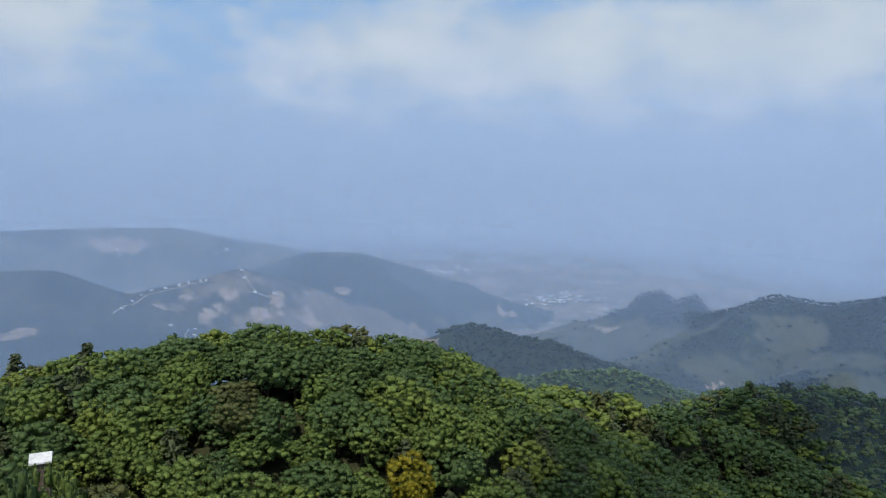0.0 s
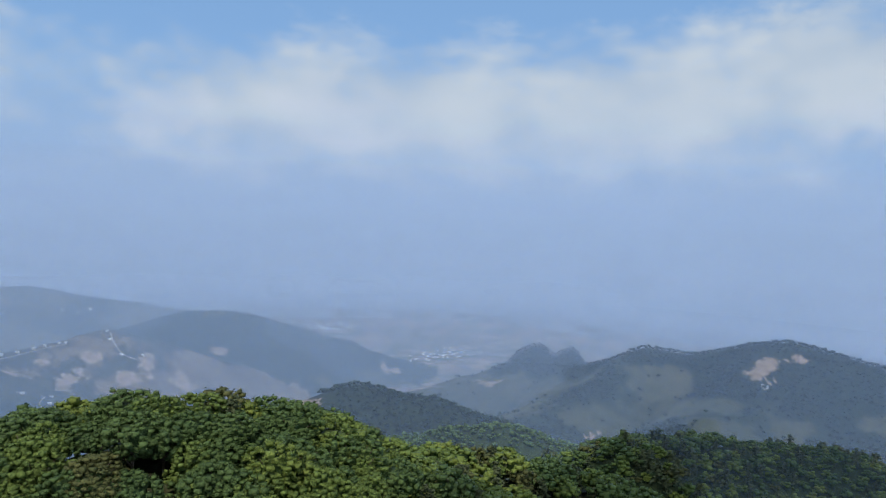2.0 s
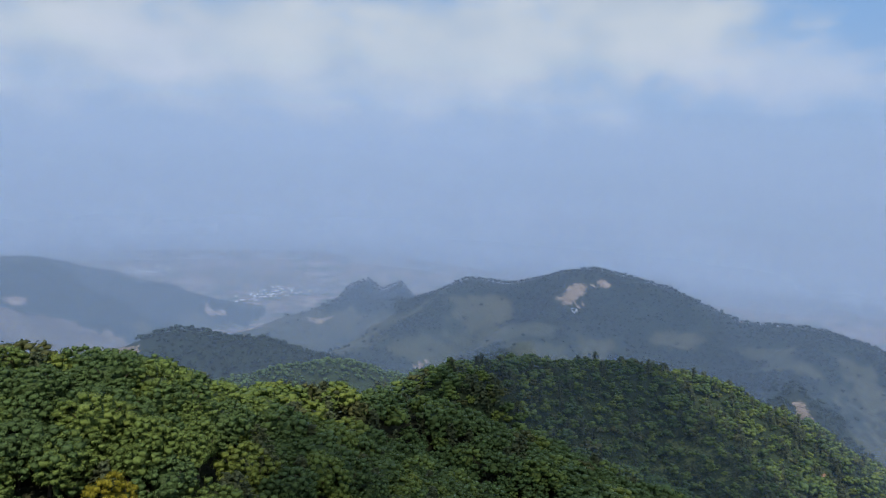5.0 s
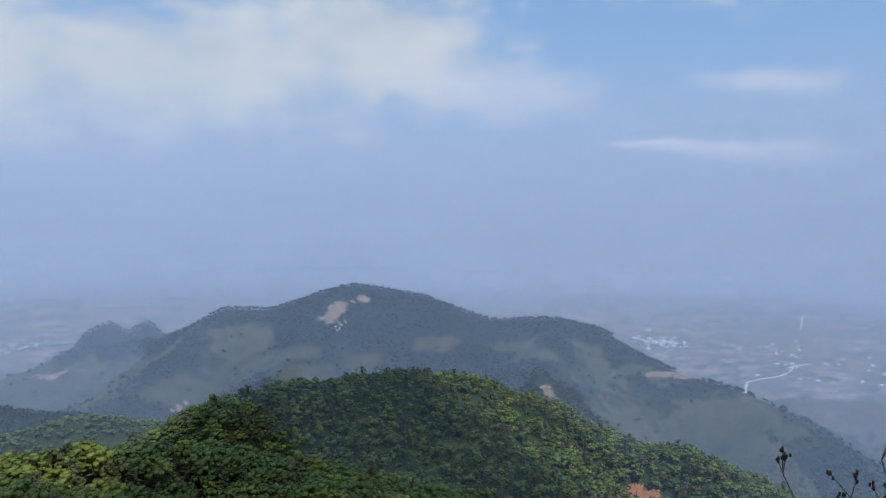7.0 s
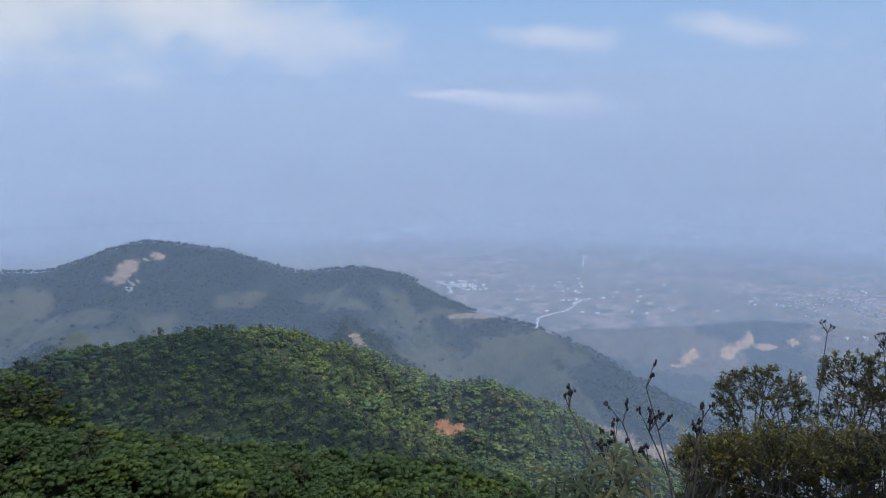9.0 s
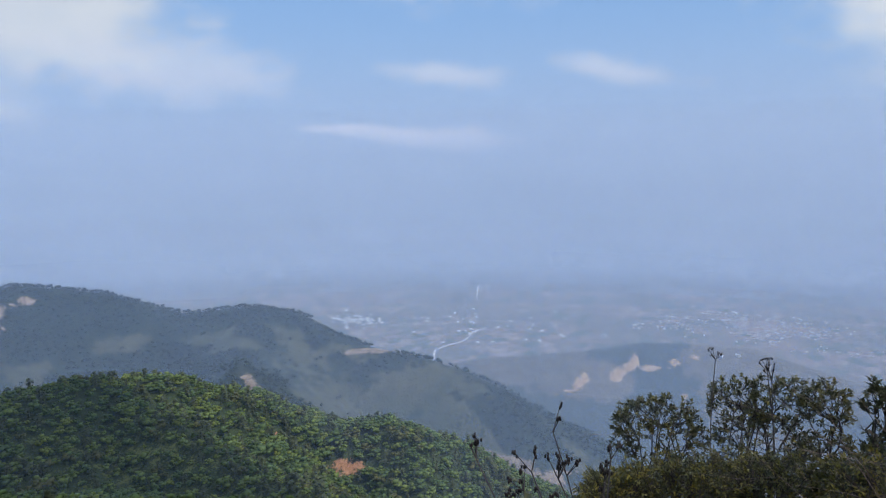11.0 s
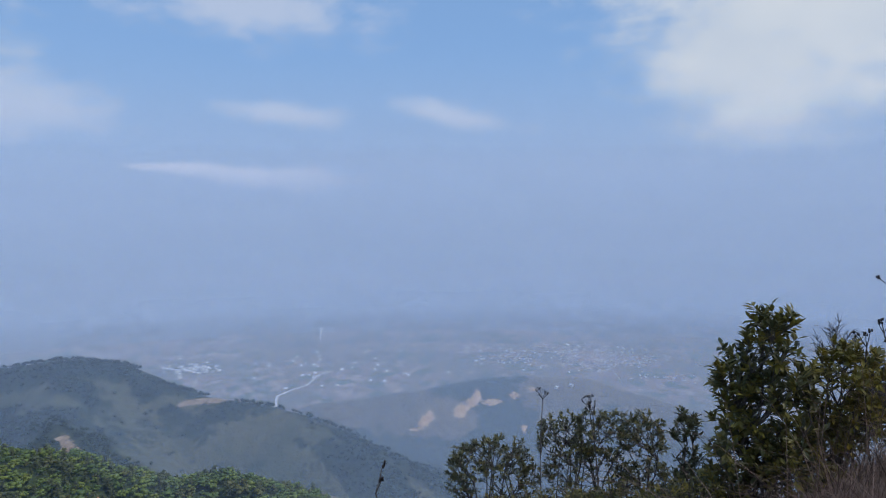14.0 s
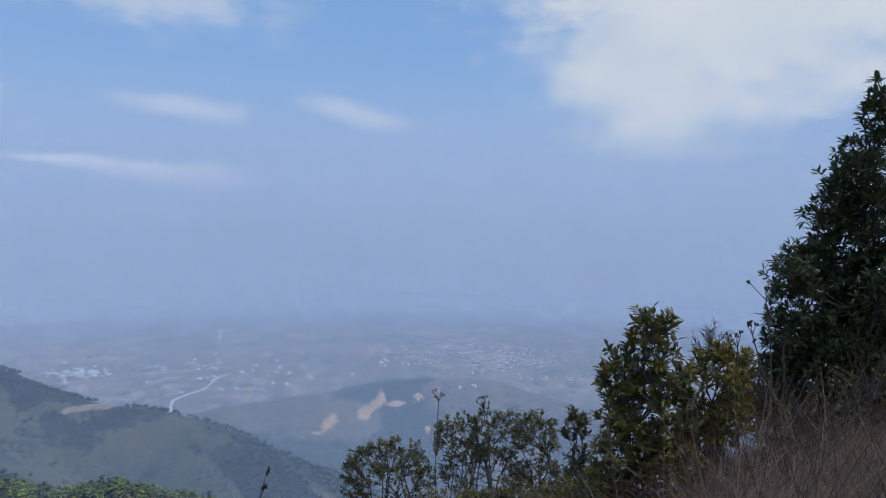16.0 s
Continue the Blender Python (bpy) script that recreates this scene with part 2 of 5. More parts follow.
def haze_material(name, alpha, top, white, west=0.0):
    m = bpy.data.materials.new(name)
    m.use_nodes = True
    n = Nodes(m.node_tree)
    place = n.add("ShaderNodeNewGeometry").outputs["Position"]
    z = n.add("ShaderNodeSeparateXYZ", Vector=place).outputs[2]
    flat = n.add("ShaderNodeVectorMath", operation="LENGTH")
    n.plug(flat.inputs[0], n.scaled(place, (1, 1, 0)))
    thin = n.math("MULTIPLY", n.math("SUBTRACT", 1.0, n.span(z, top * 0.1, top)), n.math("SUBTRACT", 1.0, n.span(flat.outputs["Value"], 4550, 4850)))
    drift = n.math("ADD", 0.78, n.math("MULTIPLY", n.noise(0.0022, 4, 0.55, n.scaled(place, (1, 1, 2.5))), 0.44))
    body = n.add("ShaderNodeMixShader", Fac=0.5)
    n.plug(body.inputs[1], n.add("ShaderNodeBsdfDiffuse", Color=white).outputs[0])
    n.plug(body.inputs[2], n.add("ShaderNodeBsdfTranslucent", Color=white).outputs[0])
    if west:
        # the sheets are made more opaque over the western end of the valley
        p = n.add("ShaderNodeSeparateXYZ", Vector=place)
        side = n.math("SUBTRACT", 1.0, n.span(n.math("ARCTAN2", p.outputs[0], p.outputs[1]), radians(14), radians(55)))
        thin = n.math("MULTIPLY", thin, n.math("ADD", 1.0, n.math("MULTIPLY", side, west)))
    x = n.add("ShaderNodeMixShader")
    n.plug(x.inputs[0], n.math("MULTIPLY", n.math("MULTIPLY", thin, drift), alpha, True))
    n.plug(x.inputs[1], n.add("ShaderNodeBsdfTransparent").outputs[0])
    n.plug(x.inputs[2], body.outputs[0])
    n.add("ShaderNodeOutputMaterial", Surface=x.outputs[0])
    return m


def backdrop_material():
    """A self-glowing wall painted as far haze, where the land is lost to sight: plain distance, thinning into the sky.
    """
    m = bpy.data.materials.new("glowing_haze_backdrop")
    m.use_nodes = True
    n = Nodes(m.node_tree)
    place = n.add("ShaderNodeNewGeometry").outputs["Position"]
    z = n.add("ShaderNodeSeparateXYZ", Vector=place).outputs[2]
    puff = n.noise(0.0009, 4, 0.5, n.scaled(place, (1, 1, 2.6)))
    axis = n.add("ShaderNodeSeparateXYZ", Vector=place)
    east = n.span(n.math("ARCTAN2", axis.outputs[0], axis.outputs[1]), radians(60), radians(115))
    # haze glow painted in, brighter upwards and towards the east
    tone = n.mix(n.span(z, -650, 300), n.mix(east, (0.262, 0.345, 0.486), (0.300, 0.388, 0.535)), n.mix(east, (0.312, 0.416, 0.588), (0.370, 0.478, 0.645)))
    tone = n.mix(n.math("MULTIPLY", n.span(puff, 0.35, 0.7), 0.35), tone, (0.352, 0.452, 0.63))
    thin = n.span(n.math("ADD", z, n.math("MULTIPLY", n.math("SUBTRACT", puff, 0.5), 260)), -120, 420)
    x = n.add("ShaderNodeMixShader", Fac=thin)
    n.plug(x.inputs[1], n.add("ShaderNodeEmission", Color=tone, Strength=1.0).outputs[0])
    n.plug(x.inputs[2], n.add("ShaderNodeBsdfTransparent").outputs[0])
    n.add("ShaderNodeOutputMaterial", Surface=x.outputs[0])
    return m


# ---- building blocks ----


def mesh_of(name, verts, faces, materials, slots=None, smooth=False):
    """A mesh from arrays: verts (n, 3), faces (m, 3 or 4)."""
    verts, faces = np.asarray(verts, np.float32), np.asarray(faces, np.int32)
    me = bpy.data.meshes.new(name)
    k = faces.shape[1]
    me.vertices.add(len(verts))
    me.vertices.foreach_set("co", verts.ravel())
    me.loops.add(faces.size)
    me.loops.foreach_set("vertex_index", faces.ravel())
    me.polygons.add(len(faces))
    me.polygons.foreach_set("loop_start", np.arange(0, faces.size, k, dtype=np.int32))
    me.polygons.foreach_set("loop_total", np.full(len(faces), k, np.int32))
    for m in materials:
        me.materials.append(m)
    if slots is not None:
        me.polygons.foreach_set("material_index", np.asarray(slots, np.int32))
    me.polygons.foreach_set("use_smooth", np.full(len(faces), smooth))
    me.update(calc_edges=True)
    return me


def part(name, mesh, parent, label=""):
    ob = new(name, mesh)
    ob.parent = parent
    return tagged(ob, label)


def thing(name, at, label, category, group="", kind=""):
    ob = new(name)
    ob.empty_display_size = 0.2
    ob.matrix_world = at
    return tagged(ob, label, category, group, kind)


def lattice(ix, iy, seed):
    h = (ix.astype(np.int64) * 374761393 + iy.astype(np.int64) * 668265263 + seed * 1442695041) & 0xFFFFFFFF
    h = ((h ^ (h >> 13)) * 1274126177) & 0xFFFFFFFF
    return ((h ^ (h >> 16)) & 0xFFFF) / 65535.0


def value_noise(x, y, seed):
    ix, iy = np.floor(x), np.floor(y)
    fx, fy = x - ix, y - iy
    fx, fy = fx * fx * (3 - 2 * fx), fy * fy * (3 - 2 * fy)
    a, b = lattice(ix, iy, seed), lattice(ix + 1, iy, seed)
    c, d = lattice(ix, iy + 1, seed), lattice(ix + 1, iy + 1, seed)
    return (a + (b - a) * fx) * (1 - fy) + (c + (d - c) * fx) * fy


def fbm(x, y, scale, octaves=4, seed=1):
    """Smooth noise from -1 to 1 with features of that many metres."""
    out, amp, total = 0, 1.0, 0.0
    for k in range(octaves):
        out = out + amp * (value_noise(x * 2 ** k / scale, y * 2 ** k / scale, seed + 17 * k) * 2 - 1)
        total += amp
        amp *= 0.5
    return out / total


# ---- the lie of the land ----
# Each ridge: name, ground, tree height, slope, roundness of the crest, gullies, crest as (bearing, angle, distance)
RIDGES = [
    ("forest_ridge", "near", 11, 0.60, 11, 3, [(-48, -17.5, 150), (-36, -16.4, 142), (-29, -14.5, 134), (-24, -14.9, 128), (-16, -13.9, 125), (-10.5, -14.6, 125), (-7.2, -14.0, 126), (-4, -16.9, 145), (3, -18.2, 180), (9, -18.6, 210), (15, -18.8, 222), (22, -19.2, 245)]),
    ("forest_spur", "near", 10, 0.46, 12, 3, [(21, -19.8, 245), (30, -23.2, 218), (37, -25.4, 204), (44, -27.0, 194), (52, -28.6, 182), (58, -30.4, 170), (64, -34.5, 158)]),
    ("wooded_hill", "hill", 7, 0.64, 18, 10, [(20, -20.0, 285), (22.5, -18.6, 290), (25, -16.9, 300), (31, -15.9, 340), (40, -15.4, 380), (44.5, -15.8, 395), (50, -17.5, 410), (55, -19.7, 400), (58.5, -21.0, 394), (62.5, -20.6, 390)]),
    ("wooded_hill", "hill", 7, 0.85, 10, 6, [(62.5, -20.6, 390), (64.3, -21.0, 378), (66, -23.6, 350), (66.5, -27, 320)]),
    ("wooded_hill", "hill", 6, 0.60, 12, 5, [(41, -15.6, 384), (45.6, -19.6, 335), (49.3, -22.5, 305), (53, -25.2, 280)]),
    ("dark_wooded_hill", "mountain", 8, 0.45, 18, 14, [(-9, -17.0, 900), (-3.8, -15.2, 880), (0.7, -14.9, 850), (2.8, -13.7, 820), (6, -14.7, 800), (8.2, -14.6, 790), (11, -15.6, 765), (15.3, -16.9, 730), (18, -18.2, 700), (21, -18.6, 700), (25, -20, 690)]),
    ("green_knoll", "hill", 6, 0.42, 20, 12, [(8.5, -18.2, 640), (11.5, -17.2, 650), (15, -16.9, 645), (17.5, -17.7, 630), (20, -19.2, 610)]),
    ("mountain", "mountain", 6.5, 0.60, 22, 62, [(6.5, -14.4, 1500), (11.7, -12.9, 1450), (15.1, -11.9, 1400), (21.1, -11.7, 1350), (26.2, -9.8, 1260), (29.5, -10.0, 1250), (34.2, -8.7, 1250), (36.1, -8.4, 1250), (41.6, -9.5, 1230), (47, -11.5, 1180), (52.3, -11.4, 1150), (55.2, -11.9, 1135)]),
    ("mountain", "mountain", 5, 0.64, 18, 48, [(55.2, -11.9, 1135), (58.4, -13.8, 1085), (61.1, -14.9, 1050), (65.5, -15.9, 1000), (68.4, -16.8, 960), (71.1, -18.0, 920), (72.8, -19.1, 890), (74.5, -20.7, 850), (76.3, -23.0, 800), (80, -28, 720)]),
    ("mountain", "mountain", 0, 0.55, 20, 26, [(35, -9.0, 1230), (33, -12.0, 1090), (30, -15.5, 940), (27, -18.5, 800)]),
    ("mountain", "mountain", 0, 0.55, 20, 26, [(53, -12.0, 1120), (51, -15.5, 960), (54, -19.0, 820), (58, -23.5, 700)]),
    ("mountain", "mountain", 0, 0.50, 20, 26, [(26, -10.4, 1240), (22, -13.5, 1120), (17, -16.0, 1000), (12, -18.0, 900)]),
    ("rocky_hill", "mountain", 0, 1.15, 6, 8, [(15.7, -12.2, 1900), (16.3, -10.8, 1900), (17.6, -10.4, 1900), (18.9, -11.2, 1900), (20.1, -10.5, 1900), (20.9, -11.9, 1900)]),
    ("village_hill", "brown", 0, 0.42, 26, 80, [(-26.5, -13.5, 1850), (-25.3, -12.2, 1900), (-22.8, -10.7, 2100), (-19.5, -10.2, 2200), (-16.1, -9.4, 2300), (-13.9, -11.0, 2250), (-12.2, -13.3, 2150), (-8.5, -14.3, 2000)]),
    ("far_hill", "mountain", 0, 0.42, 40, 50, [(-48, -8.2, 2150), (-40, -8.0, 2100), (-33, -8.8, 2100), (-30, -9.0, 2050), (-27.5, -10.8, 1950), (-24, -12.8, 1850)]),
    ("blue_hill", "mountain", 0, 0.36, 60, 40, [(-18, -10.9, 2900), (-13, -9.7, 2900), (-10.3, -8.2, 2900), (-7.6, -8.2, 2900), (-3.9, -9.2, 2880), (-1.1, -10.6, 2820), (3.2, -11.4, 2740), (6, -13.0, 2650)]),
    ("distant_ridge", "mountain", 0, 0.30, 90, 60, [(-52, -5.9, 4050), (-32.5, -6.1, 4050), (-25.4, -6.1, 4050), (-21.5, -6.2, 4050), (-15.2, -7.4, 4000), (-8, -9.2, 3950)]),
    ("cliff_hill", "cliff", 0, 0.44, 40, 62, [(68, -17.6, 1950), (71, -16.5, 2000), (75.6, -16.1, 2050), (80.3, -15.5, 2100), (85, -14.6, 2150), (88.2, -14.4, 2150), (92, -14.4, 2150), (96.6, -15.5, 2100), (101, -16.2, 2050), (112, -17.5, 1950), (125, -18, 1900)]),
    ("grassy_bank", "bank", 0, 0.95, 0.9, 0.25, [(0, -90, 0.001), (121, -19.0, 3.8), (127, -10.5, 8), (140, 3, 14), (190, 12, 20), (240, 2, 22)]),
]
EYE_GROUND = -1.62


def crest_points(ridge):
    name, ground, tall, slope, rounded, gully, pts = ridge
    out = []
    for az, el, d in pts:
        p = polar(az, max(el, -89), d)
        if d < 1:
            p.z = EYE_GROUND
        out.append((p.x, p.y, p.z - tall))
    return np.array(out)


CRESTS = [crest_points(r) for r in RIDGES]
BASE = len(RIDGES)


def land(x, y):
    """The ground's height at x, y and which ridge it belongs to (BASE: the slopes below and the valley floor)."""
    x, y = np.asarray(x, float), np.asarray(y, float)
    d = np.hypot(x, y)
    z = -(3.0 + 88 * (1 - np.exp(-d / 110)) + 0.395 * d)
    roll = fbm(x, y, 420, 5, 5)
    z = z + roll * np.clip(d / 900, 0, 1) * 34
    east = np.clip((np.degrees(np.arctan2(x, y)) - 8) / 40, 0, 1)
    floor = -640 - 160 * east * east * (3 - 2 * east) + 7 * fbm(x, y, 900, 3, 9)
    z = np.maximum(z, floor)
    owner = np.full(x.shape, BASE)
    for k, (ridge, c) in enumerate(zip(RIDGES, CRESTS)):
        name, ground, tall, slope, rounded, gully, pts = ridge
        reach = 1000 if gully > 6 else 400
        best = np.full(x.shape, -1e9)
        near = np.full(x.shape, 1e9)
        for a, b in zip(c[:-1], c[1:]):
            ab = b[:2] - a[:2]
            t = np.clip(((x - a[0]) * ab[0] + (y - a[1]) * ab[1]) / (ab @ ab), 0, 1)
            dist = np.hypot(x - a[0] - t * ab[0], y - a[1] - t * ab[1])
            best = np.maximum(best, a[2] + t * (b[2] - a[2]) - slope * (np.sqrt(dist ** 2 + rounded ** 2) - rounded))
            near = np.minimum(near, dist)
        span = max(gully * 4.0, 3.0)
        cut = np.abs(fbm(x, y, span * 1.6, 4, 40 + k))
        hold = np.clip((near - rounded * 0.5) / span, 0, 1)
        best = best + gully * hold * (0.12 - 1.5 * cut)
        best = best + (0.06 * gully) * fbm(x, y, span * 0.35, 3, 90 + k)
        higher = best > z
        z, owner = np.where(higher, best, z), np.where(higher, k, owner)
    return z, owner


def ground_hit(az, el):
    """Where a line of sight from the lookout meets the land."""
    d = np.geomspace(40, 4880, 2600)
    x, y = d * math.sin(radians(az)), d * math.cos(radians(az))
    z, owner = land(x, y)
    k = int(np.argmax(z >= d * math.tan(radians(el))))
    return (float(x[k]), float(y[k]), float(z[k])) if k else None


# Bare patches: ridge, bearing, angle, half width, half height, lean
BARE = [
    ("mountain", 34.3, -10.8, 1.15, 0.72, 0.3), ("mountain", 35.4, -11.6, 0.5, 0.25, 0.3), ("mountain", 36.9, -9.8, 0.9, 0.26, 0.7),
    ("mountain", 22.0, -17.2, 0.7, 0.35, 0.8), ("mountain", 52.2, -17.9, 0.8, 0.9, -0.9), ("mountain", 62.0, -15.6, 3.0, 0.28, -0.25),
    ("mountain", 8.0, -14.2, 2.0, 0.35, 0.1), ("mountain", 13.5, -13.6, 1.6, 0.25, 0.2), ("dark_wooded_hill", -2.2, -15.6, 2.9, 0.8, 0.1),
    ("cliff_hill", 83.3, -16.4, 0.9, 0.55, 1.4), ("cliff_hill", 82.6, -17.0, 1.0, 0.5, 1.2), ("cliff_hill", 82.2, -17.5, 0.6, 0.35, 0.8), ("cliff_hill", 79.3, -18.0, 0.9, 0.62, 1.3), ("cliff_hill", 78.2, -18.8, 0.7, 0.25, 0.7), ("cliff_hill", 85.2, -16.5, 1.0, 0.14, 0.5), ("cliff_hill", 86.6, -16.0, 0.7, 0.12, 0.4), ("cliff_hill", 88.2, -15.4, 0.8, 0.10, 0.3), ("cliff_hill", 87.6, -18.6, 0.3, 0.4, 0.3), ("wooded_hill", 59.9, -24.4, 1.5, 0.55, -0.15), ("wooded_hill", 53.9, -21.6, 0.2, 0.3, 0),
    ("below", 71.6, -23.9, 2.0, 0.6, -0.7), ("below", 74.8, -24.8, 2.4, 0.9, -0.6), ("below", 77.4, -26.2, 2.2, 1.0, -0.4), ("below", 79.0, -24.8, 0.7, 0.3, 0), ("below", 73.0, -24.3, 0.8, 0.3, 0),
    ("distant_ridge", -25.5, -7.3, 2.6, 0.7, 0.1), ("village_hill", -13.6, -12.0, 1.0, 0.8, -0.3), ("village_hill", -18.8, -12.9, 1.2, 0.8, 0.2),
    ("village_hill", -11.0, -13.6, 0.8, 0.7, -0.4), ("blue_hill", -8.0, -11.3, 1.6, 0.3, 0.2), ("blue_hill", 4.8, -12.5, 0.3, 0.55, -0.6), ("blue_hill", 5.6, -13.0, 0.6, 0.25, 0),
    ("far_hill", -31.5, -13.3, 3.0, 0.35, -0.1),
    ("village_hill", -20.4, -11.6, 0.9, 0.35, 0.2), ("village_hill", -22.6, -12.2, 0.7, 0.4, 0.3), ("village_hill", -17.2, -11.4, 0.8, 0.5, -0.2), ("village_hill", -15.0, -13.0, 0.9, 0.5, -0.2),
    ("village_hill", -23.6, -13.4, 1.3, 0.45, 0.2), ("village_hill", -20.8, -14.8, 1.6, 0.4, -0.1), 
]


def bare_at(x, y, z, owner):
    d = np.hypot(x, y)
    az, el = np.degrees(np.arctan2(x, y)), np.degrees(np.arctan2(z, d))
    out = np.zeros(x.shape)
    for name, a, e, wa, we, lean in BARE:
        mine = np.zeros(x.shape, bool)
        for k, r in enumerate(RIDGES):
            if r[0] == name:
                mine |= owner == k
        if name == "below":
            mine |= ~np.isin(owner, ridge_ids("wooded_hill", "forest_spur", "forest_ridge", "grassy_bank"))
        wild = 0.6 if name == "cliff_hill" else 0.9
        du, dv = fbm(az, el * 2, wa * 1.1, 4, 7) * wild, fbm(az * 1.3, el * 2, wa * 0.9, 4, 8) * wild
        u = (az - a) / wa + du
        v = (el - e - lean * (az - a) * we / wa) / we + dv
        out = np.maximum(out, np.where(mine, np.clip(1.0 - np.hypot(u, v) * 0.62, 0, 1), 0))
    return out


def ridge_ids(*names):
    return [k for k, r in enumerate(RIDGES) if r[0] in names]


def wood_at(x, y, z, owner):
    """How thickly the land is wooded, 0 to 1."""
    n = fbm(x, y, 190, 4, 71) * 0.5 + 0.5
    out = np.clip((n - 0.30) * 2.6, 0, 1)
    for k, r in enumerate(RIDGES):
        mine = owner == k
        if r[1] == "near" or r[0] == "dark_wooded_hill":
            out = np.where(mine, 1.0, out)
        if r[1] == "hill":
            out = np.where(mine, np.clip(out + 0.35, 0, 1), out)
        if r[0] in ("rocky_hill", "blue_hill"):
            out = np.where(mine, np.clip(out + 0.5, 0, 1), out)
        if r[0] == "mountain":
            c = CRESTS[k]
            near = np.min([np.hypot(x - p[0], y - p[1]) for p in (c[:-1] + c[1:]) / 2] + [np.hypot(x - p[0], y - p[1]) for p in c], axis=0)
            out = np.where(mine & (near < 40), 1.0, out)
        if r[1] in ("brown", "cliff"):
            low = np.clip((-0.325 - z / np.maximum(np.hypot(x, y), 1)) * 14, 0, 0.6)
            out = np.where(mine, np.clip(fbm(x, y, 160, 5, 33) * 1.9 + 0.2 + low, 0, 1), out)
    far = (np.hypot(x, y) > 700) & ~np.isin(owner, ridge_ids("dark_wooded_hill", "village_hill", "distant_ridge", "cliff_hill", "green_knoll"))
    return np.where(far, np.clip(np.maximum(out, 0.45) + 0.45 * fbm(x, y, 150, 5, 21) - 0.95 * open_at(x, y, z), 0, 1), out)


# Open grassland: bearing, angle, half width, half height
GRASS = [(13, -14.3, 9, 1.9), (8.5, -15.8, 7, 2.4), (23, -15.2, 4.5, 1.7), (27.6, -12.3, 2.2, 1.1), (30.5, -13.8, 2.2, 1.3), (43.2, -13.4, 3.0, 1.0), (37.0, -14.4, 1.6, 1.1), (50, -14.6, 2.4, 0.7), (67.2, -19.2, 6.5, 2.0), (59.5, -15.5, 4.2, 0.7), (33.4, -15.4, 1.8, 0.8)]


def open_at(x, y, z):
    az, el = np.degrees(np.arctan2(x, y)), np.degrees(np.arctan2(z, np.hypot(x, y)))
    az, el = az + 4.5 * fbm(x, y, 150, 5, 61), el + 2.2 * fbm(x, y, 120, 5, 62)
    out = np.zeros(x.shape)
    for a, e, wa, we in GRASS:
        out = np.maximum(out, 1.25 - np.hypot((az - a) / wa, (el - e) / we))
    return np.clip(out, 0, 1)


LAND_LABELS = {
    "forest_ridge": "ridge covered in dense green broadleaf forest", "forest_spur": "forested spur falling away below the lookout",
    "wooded_hill": "rounded green hill with scrubby trees and clearings", "dark_wooded_hill": "dark wooded hill with a bare brown shoulder",
    "green_knoll": "small light green wooded knoll", "mountain": "blue hazy mountain with wooded crest and landslide scars", "rocky_hill": "small twin-humped wooded hill in haze",
    "village_hill": "dry brown hill with white houses and winding road", "far_hill": "hazy blue hill with thin woodland",
    "blue_hill": "dark blue wooded hill above the valley", "distant_ridge": "faint ridge almost lost in the haze",
    "cliff_hill": "low hill with steep yellow eroded cliffs", "grassy_bank": "steep bank of dry grass beside the lookout",
    "slopes": "hazy wooded slopes falling into the valley", "valley_floor": "wide hazy valley floor with patchwork fields",
}


def build_land():
    fine = np.arange(-44, 128.01, 0.26)
    rest = np.arange(131, 315, 3.0)
    az = np.radians(np.r_[fine, rest])
    rad = np.r_[0.02, np.geomspace(0.6, 40, 28), np.geomspace(41, 4850, 400)]
    x, y = np.outer(rad, np.sin(az)), np.outer(rad, np.cos(az))
    z, owner = land(x, y)
    m, n = x.shape
    index = np.arange(m * n).reshape(m, n)
    nxt = np.roll(index, -1, axis=1)
    quads = np.stack([index[:-1], index[1:], nxt[1:], nxt[:-1]], -1).reshape(-1, 4)[:, ::-1]
    verts = np.stack([x, y, z], -1).reshape(-1, 3)
    bare = bare_at(x, y, z, owner).ravel()
    wood = wood_at(x, y, z, owner).ravel()
    own = owner.ravel()[quads[:, 3]]
    low = verts[quads[:, 0], 2] < -600
    names = {}
    for k, r in enumerate(RIDGES):
        names.setdefault(r[0], (r[1], []))[1].append(k)
    jobs = [(name, ground, np.isin(own, ks)) for name, (ground, ks) in names.items()]
    jobs += [("slopes", "mountain", (own == BASE) & ~low), ("valley_floor", "valley", (own == BASE) & low)]
    for name, ground, mask in jobs:
        q = quads[mask]
        used, where = np.unique(q, return_inverse=True)
        v = verts[used]
        f = where.reshape(-1, 4)
        me = mesh_of(name, v, f, [GROUND[ground]], smooth=True)
        for key, values in (("bare", bare), ("wood", wood)):
            a = me.attributes.new(key, "FLOAT", "POINT")
            a.data.foreach_set("value", values[used].astype(np.float32))
        tagged(new(name, me), LAND_LABELS[name], "hill" if "valley" not in name else "ground", kind="structure")


build_land()


def cone(name, low, high, lean, reach, turn, material, label):
    """A sheet that rises outwards at the angle lean, crossing eye level at the distance reach."""
    az = np.radians(np.linspace(turn[0], turn[1], 121))
    r = [reach + h / math.tan(radians(lean)) for h in (low, high)] if lean < 90 else [reach, reach]
    if r[0] < 3:
        r[0] = 3.0
        low = (3.0 - reach) * math.tan(radians(lean))
    v = np.vstack([np.stack([q * np.sin(az), q * np.cos(az), np.full(121, h)], -1) for q, h in zip(r, (low, high))])
    i = np.arange(120)
    tagged(new(name, mesh_of(name, v, np.stack([i, i + 1, i + 122, i + 121], -1), [material])), label, "haze", kind="structure")


